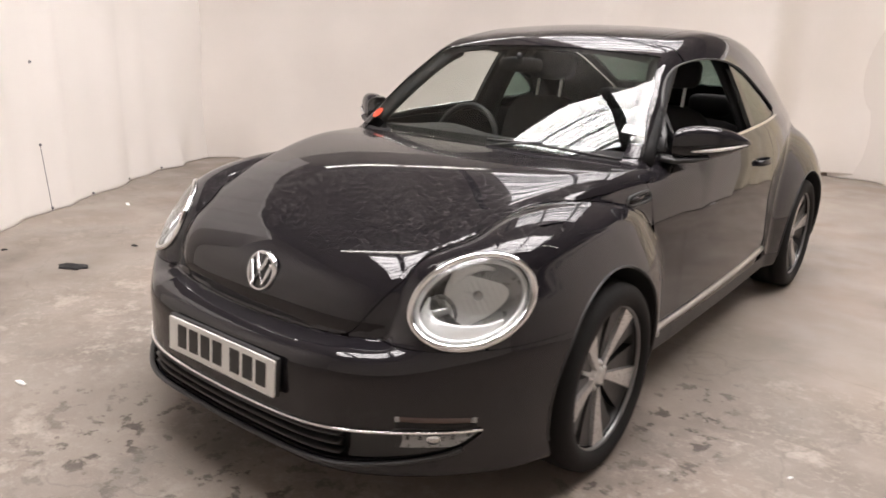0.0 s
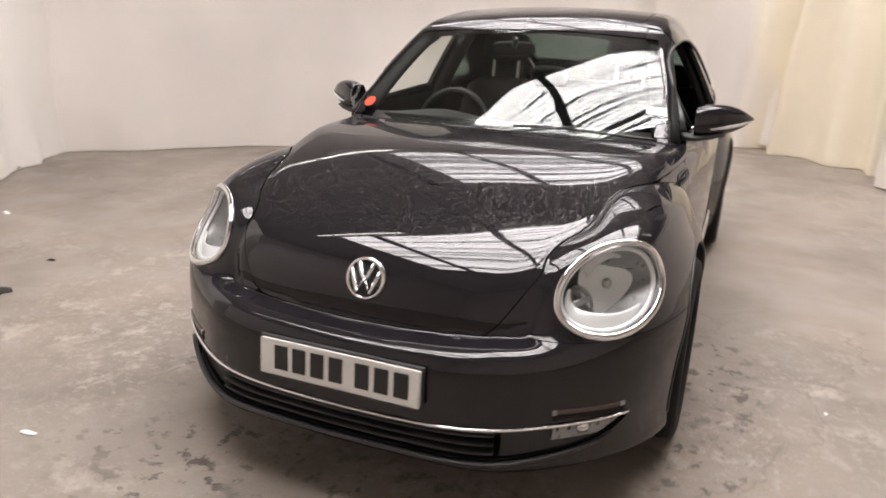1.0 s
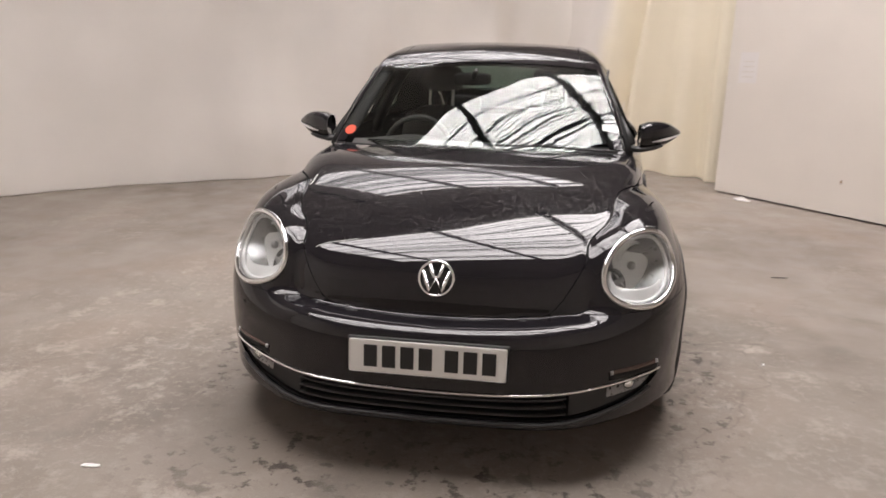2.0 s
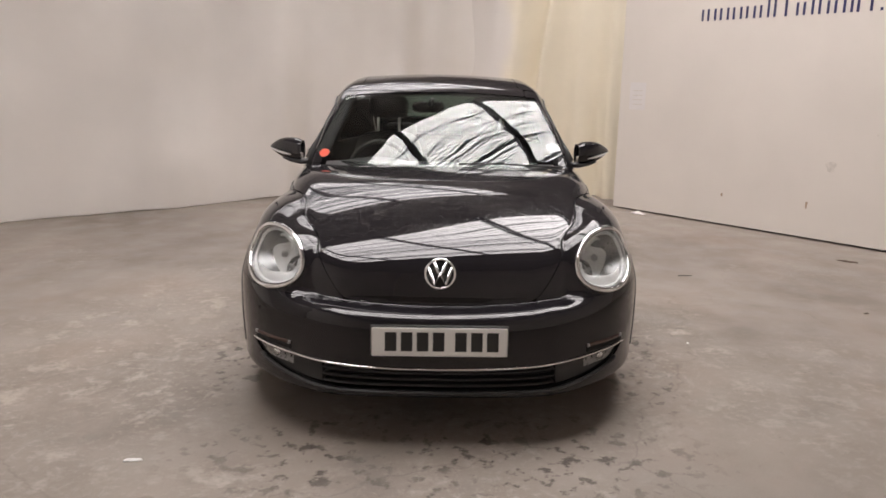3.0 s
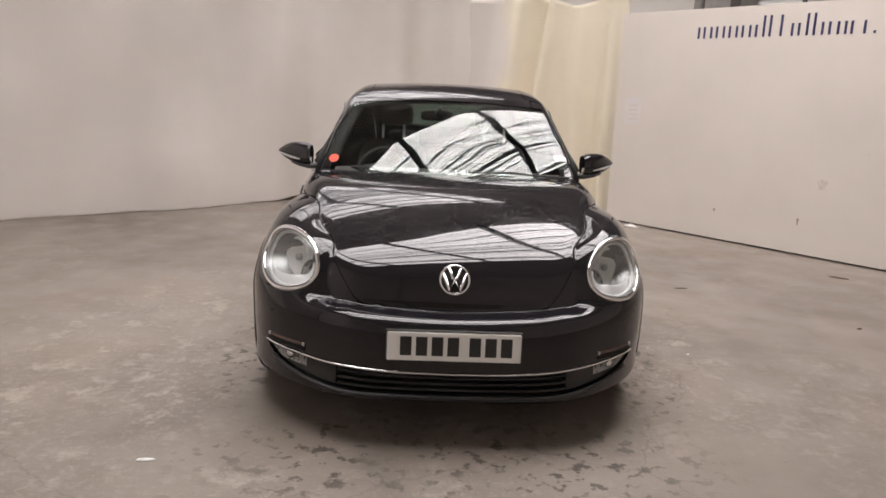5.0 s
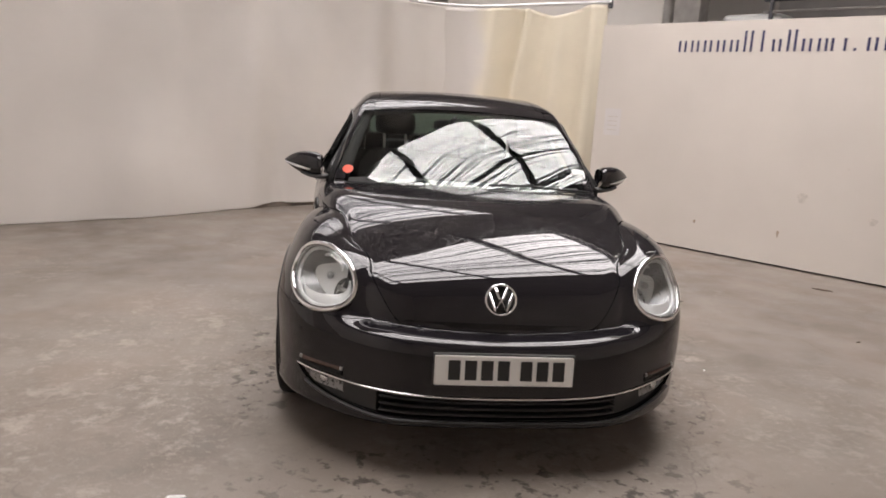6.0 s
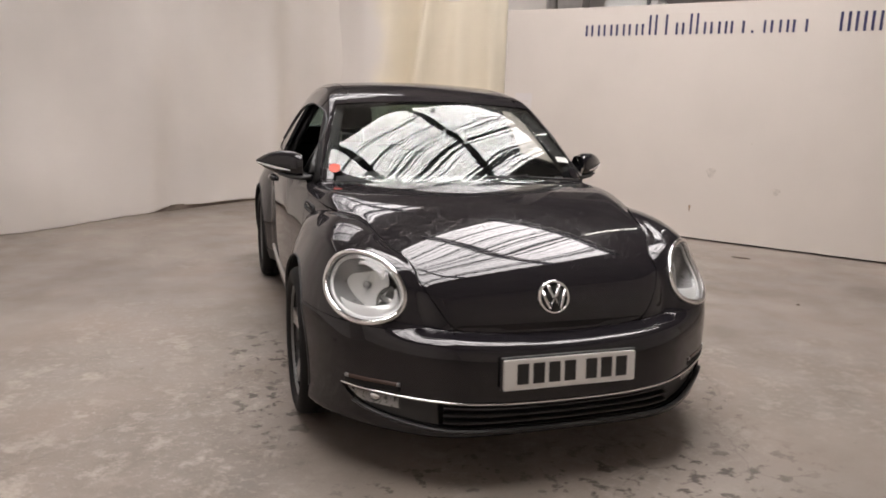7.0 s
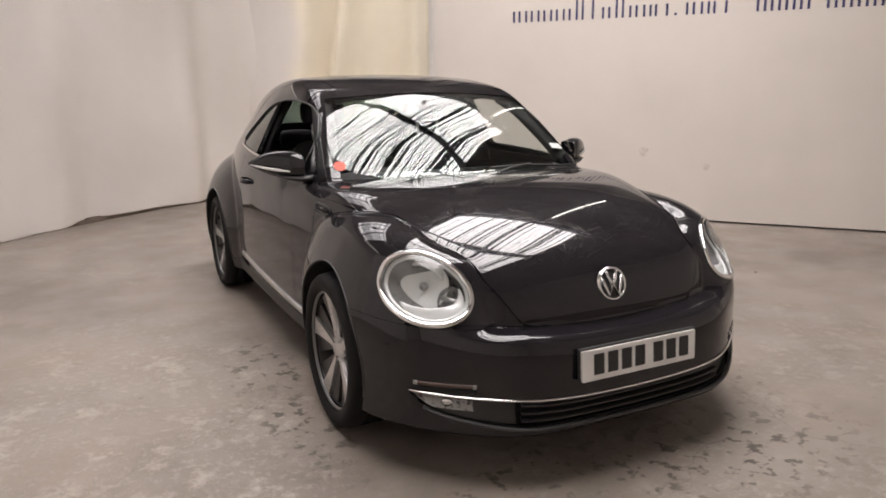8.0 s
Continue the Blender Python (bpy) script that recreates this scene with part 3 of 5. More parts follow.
west = drape("drape_west", [(-5.35, 1.1), (-4.0, 1.15), (-3.05, 1.3), (-2.86, 1.7), (-2.83, 2.13), (-2.80, 2.75), (-2.71, 3.33), (-2.66, 3.99), (-2.57, 4.56), (-2.48, 4.98), (-2.43, 5.2), (-2.37, 5.45), (-2.2, 5.75)], 0.0, 3.4, WHITEDRAPE,
             "white hanging sheet reaching the floor, slightly creased", 0.035, 7, seed=2, puckers=((5.88, -0.06, 0.10, 0.22), (6.15, 0.04, 0.10, 0.3), (4.0, -0.045, 0.10, 6), (3.55, 0.04, 0.12, 6), (4.75, -0.045, 0.2, 6), (5.1, 0.035, 0.12, 6), (5.55, 0.04, 0.18, 6)))
drape("drape_north", [(-2.62, 5.50), (-2.40, 5.36), (-2.1, 5.40), (-1.7, 5.43), (-1.0, 5.44), (0.5, 5.46), (2.3, 5.49), (3.6, 5.39), (4.2, 5.34), (4.6, 5.26), (4.9, 5.10), (5.12, 4.82), (5.25, 4.5)], 0.0, 2.74, DRAPE,
      "white hanging sheet behind the car, slightly creased", 0.04, 12, seed=5, lift=lambda u: 0.048 * min(1.0, max(0.0, (u - 1.45) / 0.7)),
      puckers=((0.9, -0.03, 0.25, 0.25), (2.0, 0.06, 0.30, 6), (3.2, -0.07, 0.25, 6), (4.6, -0.09, 0.22, 6), (5.1, 0.06, 0.18, 6), (5.8, 0.05, 0.3, 6), (6.4, -0.08, 0.16, 6), (6.75, 0.06, 0.14, 6)))
drape("cream_curtain", [(4.56, 5.34), (4.80, 5.16), (4.98, 4.90), (5.09, 4.58), (5.16, 4.25), (5.20, 3.9), (5.25, 3.5), (5.31, 3.15), (5.35, 2.93)], 0.0, 2.68, CREAM, "cream curtain hanging in heavy folds from a rail", 0.016, 4, 0.0, seed=8, kind="thing", nv=60,
      puckers=((0.45, 0.05, 0.16, 6, 0.1), (0.72, -0.10, 0.13, 6, 0.35), (1.02, 0.15, 0.12, 6, 0.40), (1.24, -0.16, 0.10, 6, 0.32), (1.60, 0.07, 0.16, 6, 0.2), (1.98, -0.06, 0.14, 2.6, 0.0), (2.20, 0.12, 0.12, 1.9), (2.46, -0.12, 0.09, 6)),
      swag=lambda at: 0.11 * math.sin(math.pi * min(1.0, max(0.0, (at - 1.45) / 0.95))) ** 1.5)
rail = thing("curtain_rail", "pale steel tube curtain rail with an end bracket", "rail")
piece("rail_tube", sweep("rail_tube", [hall(u, v, 2.71) for u, v in ((4.2, 5.28), (4.6, 5.20), (4.86, 5.02), (5.03, 4.76), (5.12, 4.4), (5.18, 3.9), (5.26, 3.4), (5.33, 2.88))], 0.022, 0.022, SILVERPLASTIC, 10), rail)
piece("rail_bracket", box("rail_bracket", 0.05, 0.04, 0.16, STEEL, 0.006), rail, "", Matrix.Translation(hall(5.34, 2.90, 2.72)) @ HALL)

# painted partition with lettering turned to bars
PV0, PV1, PU, PZ = -4.95, 2.62, 4.82, 2.37
board = slab("partition", [hall(PU, PV1, 0.02), hall(PU, PV0, 0.02), hall(PU, PV0, PZ), hall(PU, PV1, PZ)], 0.09, BOARD, "pale painted partition board with navy lettering bars", "partition wall")
BAR_W = [0.025 if k in (6, 12) else 0.13 if k in (11, 15) else 0.085 for k in range(16)]
BAR_H = [0.20 if k in (5, 6, 8) else 0.025 if k == 12 else 0.115 for k in range(16)]
pos = 1.69
step = (1.69 + 0.53) / 16
for w, hgt in zip(BAR_W, BAR_H):
    for side in ((-0.5, 0.5) if w > 0.05 else (0,)):
        k = piece("lettering_bar", box("lettering_bar", 0.004, min(w, 0.022), hgt, NAVY, 0.0), board, "navy bar")
        k.matrix_basis = Matrix.Translation(hall(PU - 0.003, pos - 0.07 + side * (w - 0.022), 2.07 + hgt / 2)) @ HALL
    pos -= step
pos = -0.78
for k in range(9):
    for side in (-0.032, 0.032):
        o = piece("lettering_bar", box("lettering_bar", 0.004, 0.024, 0.17, NAVY, 0.0), board, "navy bar")
        o.matrix_basis = Matrix.Translation(hall(PU - 0.003, pos - 0.05 + side, 2.07 + 0.085)) @ HALL
    pos -= 0.125 + (0.10 if k == 3 else 0)

# roof with glazed strips, purlins and rafters under them, tubes
GLAZED = [(-1.15, 1.82, -3.0, 5.1, 13.4), (4.5, 9.2, 0.8, 5.8, 9.0)]
edge = V0
for a, b, ua, ub, daylight in GLAZED + [(V1, V1, U0, U1, 0.0)]:
    slab("ceiling", [hall(U0, a, ROOF), hall(U1, a, ROOF), hall(U1, edge, ROOF), hall(U0, edge, ROOF)], 0.12, ROOFSHEET, "dark sheeted industrial roof", "ceiling")
    if b > a:
        slab("ceiling", [hall(U0, b, ROOF), hall(ua, b, ROOF), hall(ua, a, ROOF), hall(U0, a, ROOF)], 0.12, ROOFSHEET, "dark sheeted industrial roof", "ceiling")
        slab("ceiling", [hall(ub, b, ROOF), hall(U1, b, ROOF), hall(U1, a, ROOF), hall(ub, a, ROOF)], 0.12, ROOFSHEET, "dark sheeted industrial roof", "ceiling")
        lamp = bpy.data.lights.new("rooflight", "AREA")
        lamp.shape, lamp.size, lamp.size_y, lamp.energy, lamp.color = "RECTANGLE", ub - ua, b - a, daylight * math.pi * (ub - ua) * (b - a), (1.0, 0.93, 0.915)
        ob = new("rooflight", lamp)
        ob.matrix_basis = Matrix.Translation(hall((ua + ub) / 2, (a + b) / 2, ROOF + 0.06)) @ HALL
        for u in np.arange(0.2 - 2.3 * int((0.2 - ua) / 2.3), ub, 2.3):
            o = thing("glazing_beam", "dark steel beam across the roof glazing", "beam", "structure", "", box("glazing_beam", 0.16, b - a + 0.3, 0.16, STEEL))
            o.matrix_basis = Matrix.Translation(hall(float(u), (a + b) / 2, ROOF - 0.10)) @ HALL
        rng = random.Random(int(a * 10))
        v = a + 0.1
        while v < b:
            w = rng.choice((0.008, 0.012, 0.018, 0.026, 0.055))
            o = thing("glazing_bar", "thin dark bar under the roof glazing", "bar", "structure", "", box("glazing_bar", ub - ua, w, 0.04, STEEL))
            o.matrix_basis = Matrix.Translation(hall((ua + ub) / 2, v, ROOF - 0.01)) @ HALL
            v += rng.uniform(0.045, 0.16)
    edge = b
for u, v in ((-1.7, 6.8), (-0.1, 6.8), (-1.85, 1.28), (4.45, -0.2), (6.05, -0.2)):
    t = thing("tube_lamp", "lit fluorescent tube lamp under the roof", "lamp", "", "tube lamps under the roof")
    t.matrix_basis = Matrix.Translation(hall(u, v, 4.5)) @ HALL
    piece("housing", box("housing", 1.56, 0.09, 0.05, BOARD, 0.01, (0, 0, 0.045)), t)
    piece("tube", sweep("tube", [(-0.74, 0, 0), (0.74, 0, 0)], 0.016, 0.016, TUBE, 12), t, "glowing white tube")
    for o in (-0.6, 0.6):
        piece("hanger", sweep("hanger", [(o, 0, 0.06), (o, 0, ROOF - 4.5)], 0.006, 0.006, STEEL, 6, False, (1, 0, 0)), t)

# beyond the partition: a post, a dark beam with wrapped packages, one bright lamp
slab("wall_inner", [hall(8.6, 9.0, 0), hall(8.6, 3.95, 0), hall(8.6, 3.95, 4.2), hall(8.6, 9.0, 4.2)], 0.15, HALLWALL, "pale plastered wall beyond the partition", "wall")
post = thing("steel_post", "grey steel post beyond the partition", "post", "structure", "", box("steel_post", 0.30, 0.42, 5.9, PALESTEEL, 0.01))
post.matrix_basis = Matrix.Translation(hall(8.2, 3.34, 2.95)) @ HALL
thing("drain_pipe", "pale grey pipe on the wall beyond the partition", "pipe", "structure", "", sweep("drain_pipe", [hall(8.32, 3.78, 0.0), hall(8.32, 3.78, 5.9)], 0.09, 0.09, PALESTEEL, 16, False, (1, 0, 0)))
mez = thing("mezzanine", "dark steel storage platform beyond the partition", "platform")
mez.matrix_basis = Matrix.Translation(hall(9.6, -1.7, 2.65)) @ HALL
piece("deck", box("deck", 2.6, 9.6, 0.16, STEEL, 0.01), mez)
for k in range(5):
    piece("leg", box("leg", 0.12, 0.12, 2.57, STEEL, 0.01), mez, "", pose(-1.2, -4.6 + 2.3 * k, -1.365))
piece("back_sheet", box("back_sheet", 0.05, 9.6, 2.4, ROOFSHEET, 0.0), mez, "", pose(1.27, 0, 1.28))
for z in (0.30, 0.46):
    piece("guard_rail", sweep("guard_rail", [(-1.24, -4.7, z), (-1.24, 4.0, z)], 0.022, 0.022, PALESTEEL if z < 0.4 else STEEL, 8), mez)
for k in range(5):
    piece("rail_post", box("rail_post", 0.05, 0.05, 0.5, STEEL, 0.006), mez, "", pose(-1.24, -4.5 + 2.1 * k, 0.33))
bundle = thing("wrapped_package", "white plastic wrapped package on the dark platform", "package", "", "", box("wrapped_package", 0.5, 0.9, 0.22, PLATEWHITE, 0.09, segs=4, smooth=True))
bundle.matrix_basis = Matrix.Translation(hall(8.65, 2.5, 2.84)) @ HALL
spot = thing("work_lamp", "small bright lamp above the wrapped package", "lamp")
spot.matrix_basis = Matrix.Translation(hall(8.6, 2.68, 2.82)) @ HALL
piece("lamp_shell", box("lamp_shell", 0.12, 0.30, 0.06, STEEL, 0.02, (0, 0, 0.05)), spot)
piece("lamp_glow", box("lamp_glow", 0.10, 0.26, 0.04, TUBE, 0.015), spot)

# skirting under the back drape
vs = [hall(u, v + shift, z) for u, shift in zip(np.linspace(1.3, 4.6, 12), [0.05] * 8 + [0.0, -0.05, -0.10, -0.14]) for v, z in ((5.51, 0.0), (5.51, 0.06), (5.57, 0.06), (5.57, 0.0))]
thing("baseboard", "brown wooden skirting under the hanging sheet", "skirting", "structure", "", mesh_of("baseboard", vs, grid_faces(12, 4, False, True), SKIRT, False))

# marks and papers on the partition
def on_board(name, v, z, w, h, mat, label, category, turn=0.0):
    o = thing(name, label, category, "", "", box(name, 0.002, w, h, mat, 0.0))
    o.matrix_basis = Matrix.Translation(hall(PU - 0.0015, v, z)) @ HALL @ pose(0, 0, 0, turn, 0, 0)
    return o


PAPER = material("faded_paper", (0.70, 0.66, 0.64), 0.8, spread=0.02)
SMUDGE = material("grey_smudge", (0.63, 0.575, 0.52), 0.8, spread=0.12, scale=30)
BROWN = material("brown_scuff", (0.36, 0.26, 0.18), 0.8, spread=0.3, scale=60)
sheet_ob = on_board("paper_notice", 2.38, 1.30, 0.21, 0.30, PAPER, "faded paper notice pinned to the partition", "notice")
for k in range(4):
    o = piece("text_bar", box("text_bar", 0.001, 0.13, 0.010, SMUDGE), sheet_ob, "", pose(-0.0015, 0, 0.06 - 0.05 * k))


def smudge(name, v, z, ry, rz, mat, label):
    vs = []
    for k in range(20):
        a = 2 * math.pi * k / 20
        q = 1 + 0.18 * math.sin(3 * a + v) + 0.1 * math.sin(5 * a)
        vs += [hall(PU - 0.0012, v + ry * q * math.cos(a), z + rz * q * math.sin(a)), hall(PU - 0.0004, v + ry * q * 1.02 * math.cos(a), z + rz * q * 1.02 * math.sin(a))]
    fs = grid_faces(20, 2, True) + [tuple(range(0, 40, 2))]
    return thing(name, label, "mark", "", "", mesh_of(name, vs, fs, mat, False))


smudge("wall_smudge", 0.20, 0.71, 0.045, 0.05, SMUDGE, "grey smudge on the pale partition")
smudge("wall_smudge", -0.43, 0.57, 0.035, 0.035, SMUDGE, "small grey smudge on the pale partition")
smudge("wall_scuff", 0.38, 0.33, 0.010, 0.035, BROWN, "short brown scuff on the partition")
smudge("wall_scuff", 1.25, 0.32, 0.012, 0.018, BROWN, "small brown scuff low on the partition")
smudge("wall_scuff", -0.16, 1.02, 0.010, 0.010, SMUDGE, "tiny grey fleck on the partition")

# litter on the floor
def scrap(name, x, y, sx, sy, sz, mat, label, category, turn, seed):
    rng = random.Random(seed)
    bm = bmesh.new()
    bmesh.ops.create_grid(bm, x_segments=7, y_segments=5, size=0.5)
    for v in bm.verts:
        edge = (1 + rng.uniform(-0.3, 0.1)) * (1 - 1.1 * abs(v.co.x * v.co.y))
        v.co = (v.co.x * sx * edge, v.co.y * sy * edge, rng.uniform(0.25, 1.0) * sz * (1 - 0.8 * max(abs(v.co.x), abs(v.co.y)) * 2) + 0.003)
    ret = bmesh.ops.extrude_face_region(bm, geom=bm.faces[:])
    for v in ret["geom"]:
        if isinstance(v, bmesh.types.BMVert):
            v.co.z -= 0.003
    o = thing(name, label, category, "", "", bm_mesh(name, bm, mat, sz > 0.02))
    o.matrix_basis = pose(x, y, 0.0, 0, 0, turn)
    return o


RAG = material("black_rag", (0.012, 0.011, 0.011), 0.8, spread=0.4, scale=40)
BARK = material("brown_scrap", (0.07, 0.045, 0.030), 0.85, spread=0.3, scale=50)
scrap("black_rag", -2.44, -0.16, 0.20, 0.11, 0.035, RAG, "crumpled black rag on the concrete", "rag", 30, 1)
scrap("paper_scrap", -1.142, -0.990, 0.075, 0.022, 0.008, PLATEWHITE, "small white scrap on the concrete", "scrap", 5, 2)
scrap("paper_scrap", -3.72, 0.90, 0.11, 0.035, 0.010, PLATEWHITE, "pale paper scrap near the hanging sheet", "scrap", -20, 3)
scrap("dark_splinter", 3.43, 2.39, 0.17, 0.055, 0.012, BARK, "flat brown splinter near the partition", "splinter", -40, 4)
scrap("dark_splinter", 1.88, 1.855, 0.13, 0.012, 0.006, RAG, "thin dark splinter on the concrete", "splinter", 5, 5)
scrap("dirt_crumb", -2.60, 0.32, 0.05, 0.03, 0.012, RAG, "dark crumb of dirt on the concrete", "crumb", 10, 6)
scrap("dirt_crumb", -3.07, -0.28, 0.04, 0.03, 0.012, RAG, "dark crumb of dirt on the concrete", "crumb", 60, 7)
scrap("dirt_crumb", 2.75, 0.95, 0.05, 0.02, 0.008, BARK, "brown crumb of dirt on the concrete", "crumb", 25, 8)
scrap("white_rag", 2.27, 4.60, 0.22, 0.10, 0.05, PAPER, "crumpled pale rag at the foot of the partition", "rag", -45, 9)
scrap("paper_scrap", 1.40, 0.36, 0.022, 0.013, 0.005, PLATEWHITE, "tiny white chip on the concrete", "scrap", 70, 10)

# pins and an open slit in the white sheet
def on_west(v, z):
    """The nearest spot of the west sheet at that place along it and height."""
    return min((p.co for p in west.data.vertices if p.co.dot(E2) > 1.9), key=lambda c: (c.dot(E2) - v) ** 2 + (c.z - z) ** 2)


for v, z in ((2.711, 1.084), (2.718, 0.53), (2.749, 0.03), (3.33, 0.035), (3.99, 0.035), (4.56, 0.035), (2.05, 0.03)):
    o = thing("sheet_pin", "small dark pin in the white sheet", "pin", "", "pins in the white sheet", lathe("sheet_pin", [(0.001, 0.013), (0.008, 0.011), (0.011, 0.0), (0.008, -0.02)], STEEL, 12, "x"))
    o.matrix_basis = Matrix.Translation(on_west(v, z) + E1 * 0.004) @ HALL
seam = [on_west(2.718, 0.53).lerp(on_west(2.749, 0.0), k / 8) + E1 * 0.006 for k in range(9)]
piece("slit", sweep("slit", seam, [0.0006 + 0.0028 * math.sin(0.3 + 2.4 * k / 8) for k in range(9)], 0.002, STEEL, 6, False, tuple(E1)), west, "narrow open slit with a dark edge")

# ---------------------------------------------------------------- car
car = thing("car", "glossy black two-door car speckled with dried rain on concrete", "car")
P, T, N = skin(0.016)
cr = np.cross(P[T[:, 1]] - P[T[:, 0]], P[T[:, 2]] - P[T[:, 0]])
wrong = (cr * N[T[:, 0]]).sum(1) < 0
T[wrong] = T[wrong][:, ::-1]

WINDOW = rounded([(0.605, 0.982), (0.71, 1.12), (0.86, 1.245), (1.03, 1.300), (1.32, 1.315), (1.62, 1.282), (1.85, 1.185), (2.05, 1.05), (1.6, 1.026), (1.1, 1.003)])
DOOR = [(0.575, 0.25), (0.52, 0.45), (0.45, 0.70), (0.41, 0.90), (0.43, 0.965), (0.66, 0.976), (1.1, 0.994), (1.74, 1.021), (1.86, 0.90), (1.92, 0.6), (1.92, 0.25)]
NOSEX = spline([0.50, 0.56, 0.62, 0.70, 0.78, 0.84, 0.88, 0.92], [0.33, 0.395, 0.44, 0.492, 0.548, 0.61, 0.70, 0.85])
GRILLE_TOP = spline([0.0, 0.26, 0.447, 0.62, 0.78], [0.312, 0.316, 0.327, 0.334, 0.345])
GRILLE_LOW = spline([0.0, 0.30, 0.447, 0.60, 0.70, 0.75, 0.78], [0.226, 0.228, 0.232, 0.250, 0.274, 0.302, 0.336])


def fields(P):
    x, y, z = P.T
    ax, yy = np.abs(x), y - 0.12 * x * x
    low, cab, wing, bump = low_form(x, y, z), cab_form(x, y, z), wing_form(x, y, z), bumper_form(x, y, z)
    out = {}
    d = np.stack([ax, y, z], 1) - np.array(LAMP_C)
    a, b = d @ np.array(LAMP_T) / LAMP_A, d @ np.array(LAMP_U) / LAMP_B
    out["lamp"] = np.where(d @ np.array(LIGHT_N) > -0.2, (1 - np.hypot(a, b)) * 0.13, -1)
    arch = np.minimum(np.hypot(y, z - 0.335) - 0.362, np.hypot(y - 2.537, z - 0.335) - 0.362)
    out["arch"] = np.where(ax > 0.5, arch, 1)
    out["screen"] = np.where(z > 0.85, np.minimum(np.minimum(low - 0.006 - 0.055 * np.clip((ax - 0.42) / 0.2, 0, 1), 0.895 - yy), 0.712 - (z - 0.966) * 0.425 - ax), -1)
    out["window"] = np.where(ax > 0.35, inside(y, z, WINDOW), -1)
    out["back"] = np.where(z > 0.9, np.minimum(np.minimum(y - 2.33, 2.86 - y), 0.52 - ax), -1)
    out["hood"] = np.minimum(np.minimum(smin(np.minimum(wing - low, NOSEX(z) - ax), bump - low, 0.05), cab - 0.022), 0.47 - y + 2 * np.clip(0.66 - ax, 0, 1))
    out["scuttle"] = np.minimum(np.minimum(0.78 - y, 1.03 - z), np.minimum(0.64 - ax, y - 0.2))
    out["bumper"] = np.minimum(np.minimum(low - bump, np.where(ax < 0.36, 1, 0.552 + 0.06 * (ax - 0.4) - z)), -0.05 - y)
    out["mouth"] = np.where(y < -0.3, np.minimum(np.minimum(GRILLE_TOP(ax) - z, z - GRILLE_LOW(ax)), 0.775 - ax), -1)
    out["sill"] = np.minimum(np.minimum(0.285 - z, y - 0.1), 2.4 - y)
    out["door"] = np.where(ax > 0.5, inside(y, z, DOOR), -1)
    out["fender"] = np.minimum(np.where(y < -0.05, np.maximum(low - wing, ax - 0.33), low - wing), 0.9 - y)
    out["cowl"] = np.minimum(0.75 - y, 0.965 - z)
    out["rear_bumper"] = np.minimum(0.52 - z, y - 2.7)
    out["pillar"] = np.minimum(np.minimum(1.02 - y, z - 0.955), np.minimum(ax - 0.50, 1.365 - z))
    out["tailgate"] = np.minimum(np.minimum(0.56 - ax, y - 2.28), z - 0.53)
    out["quarter"] = np.minimum(y - 1.03, np.abs(x) - 0.47)
    return out


FIELD = fields(P)
holes = -np.maximum.reduce([FIELD[k] for k in ("lamp", "screen", "window", "back")])
holes = np.minimum(holes, FIELD["arch"])
taken = np.full(len(P), -1.0)
for name, key, split in (("front_bumper", "bumper", False), ("bonnet", "hood", False), ("scuttle", "scuttle", False), ("front_wing", "fender", True), ("side_skirt", "sill", True), ("door", "door", True), ("cowl_panel", "cowl", True),
                         ("rear_bumper", "rear_bumper", False), ("tailgate", "tailgate", False), ("rear_quarter_panel", "quarter", True), ("windscreen_pillar", "pillar", True), ("roof", "", False)):
    own = FIELD[key] if key else np.full(len(P), 1.0)
    gap = 0.0030 if name == "bonnet" else 0.0008 if name in ("front_bumper", "front_wing") else 0.0018
    g = np.minimum(np.minimum(own, -taken) - gap, holes)
    if key == "bumper":
        g = np.minimum(g, -FIELD["mouth"])
    taken = np.maximum(taken, own)
    for s in ((1, -1) if split else (0,)):
        gs = np.minimum(g, s * P[:, 0] - 0.002) if s else g
        p, t, n = cut(P, T, N, gs, name != "cowl_panel")
        if name == "cowl_panel":
            for p, t, n in islands(p, t, n):
                piece(name, sheet(name, p, t, n, PAINT), car)
            continue
        piece(name, sheet(name, p, t, n, PLASTIC if name in ("side_skirt", "scuttle") else PAINT), car)

for name, key, mat, split in (("windscreen", "screen", SCREEN, False), ("rear_window", "back", PANE, False)):
    p, t, n = cut(P, T, N, FIELD[key] + 0.012)
    piece(name, sheet(name, p, t, n, mat, 0.004, 0.003), car, "rain-spotted tinted windscreen" if key == "screen" else "green-tinted rear window").visible_shadow = False
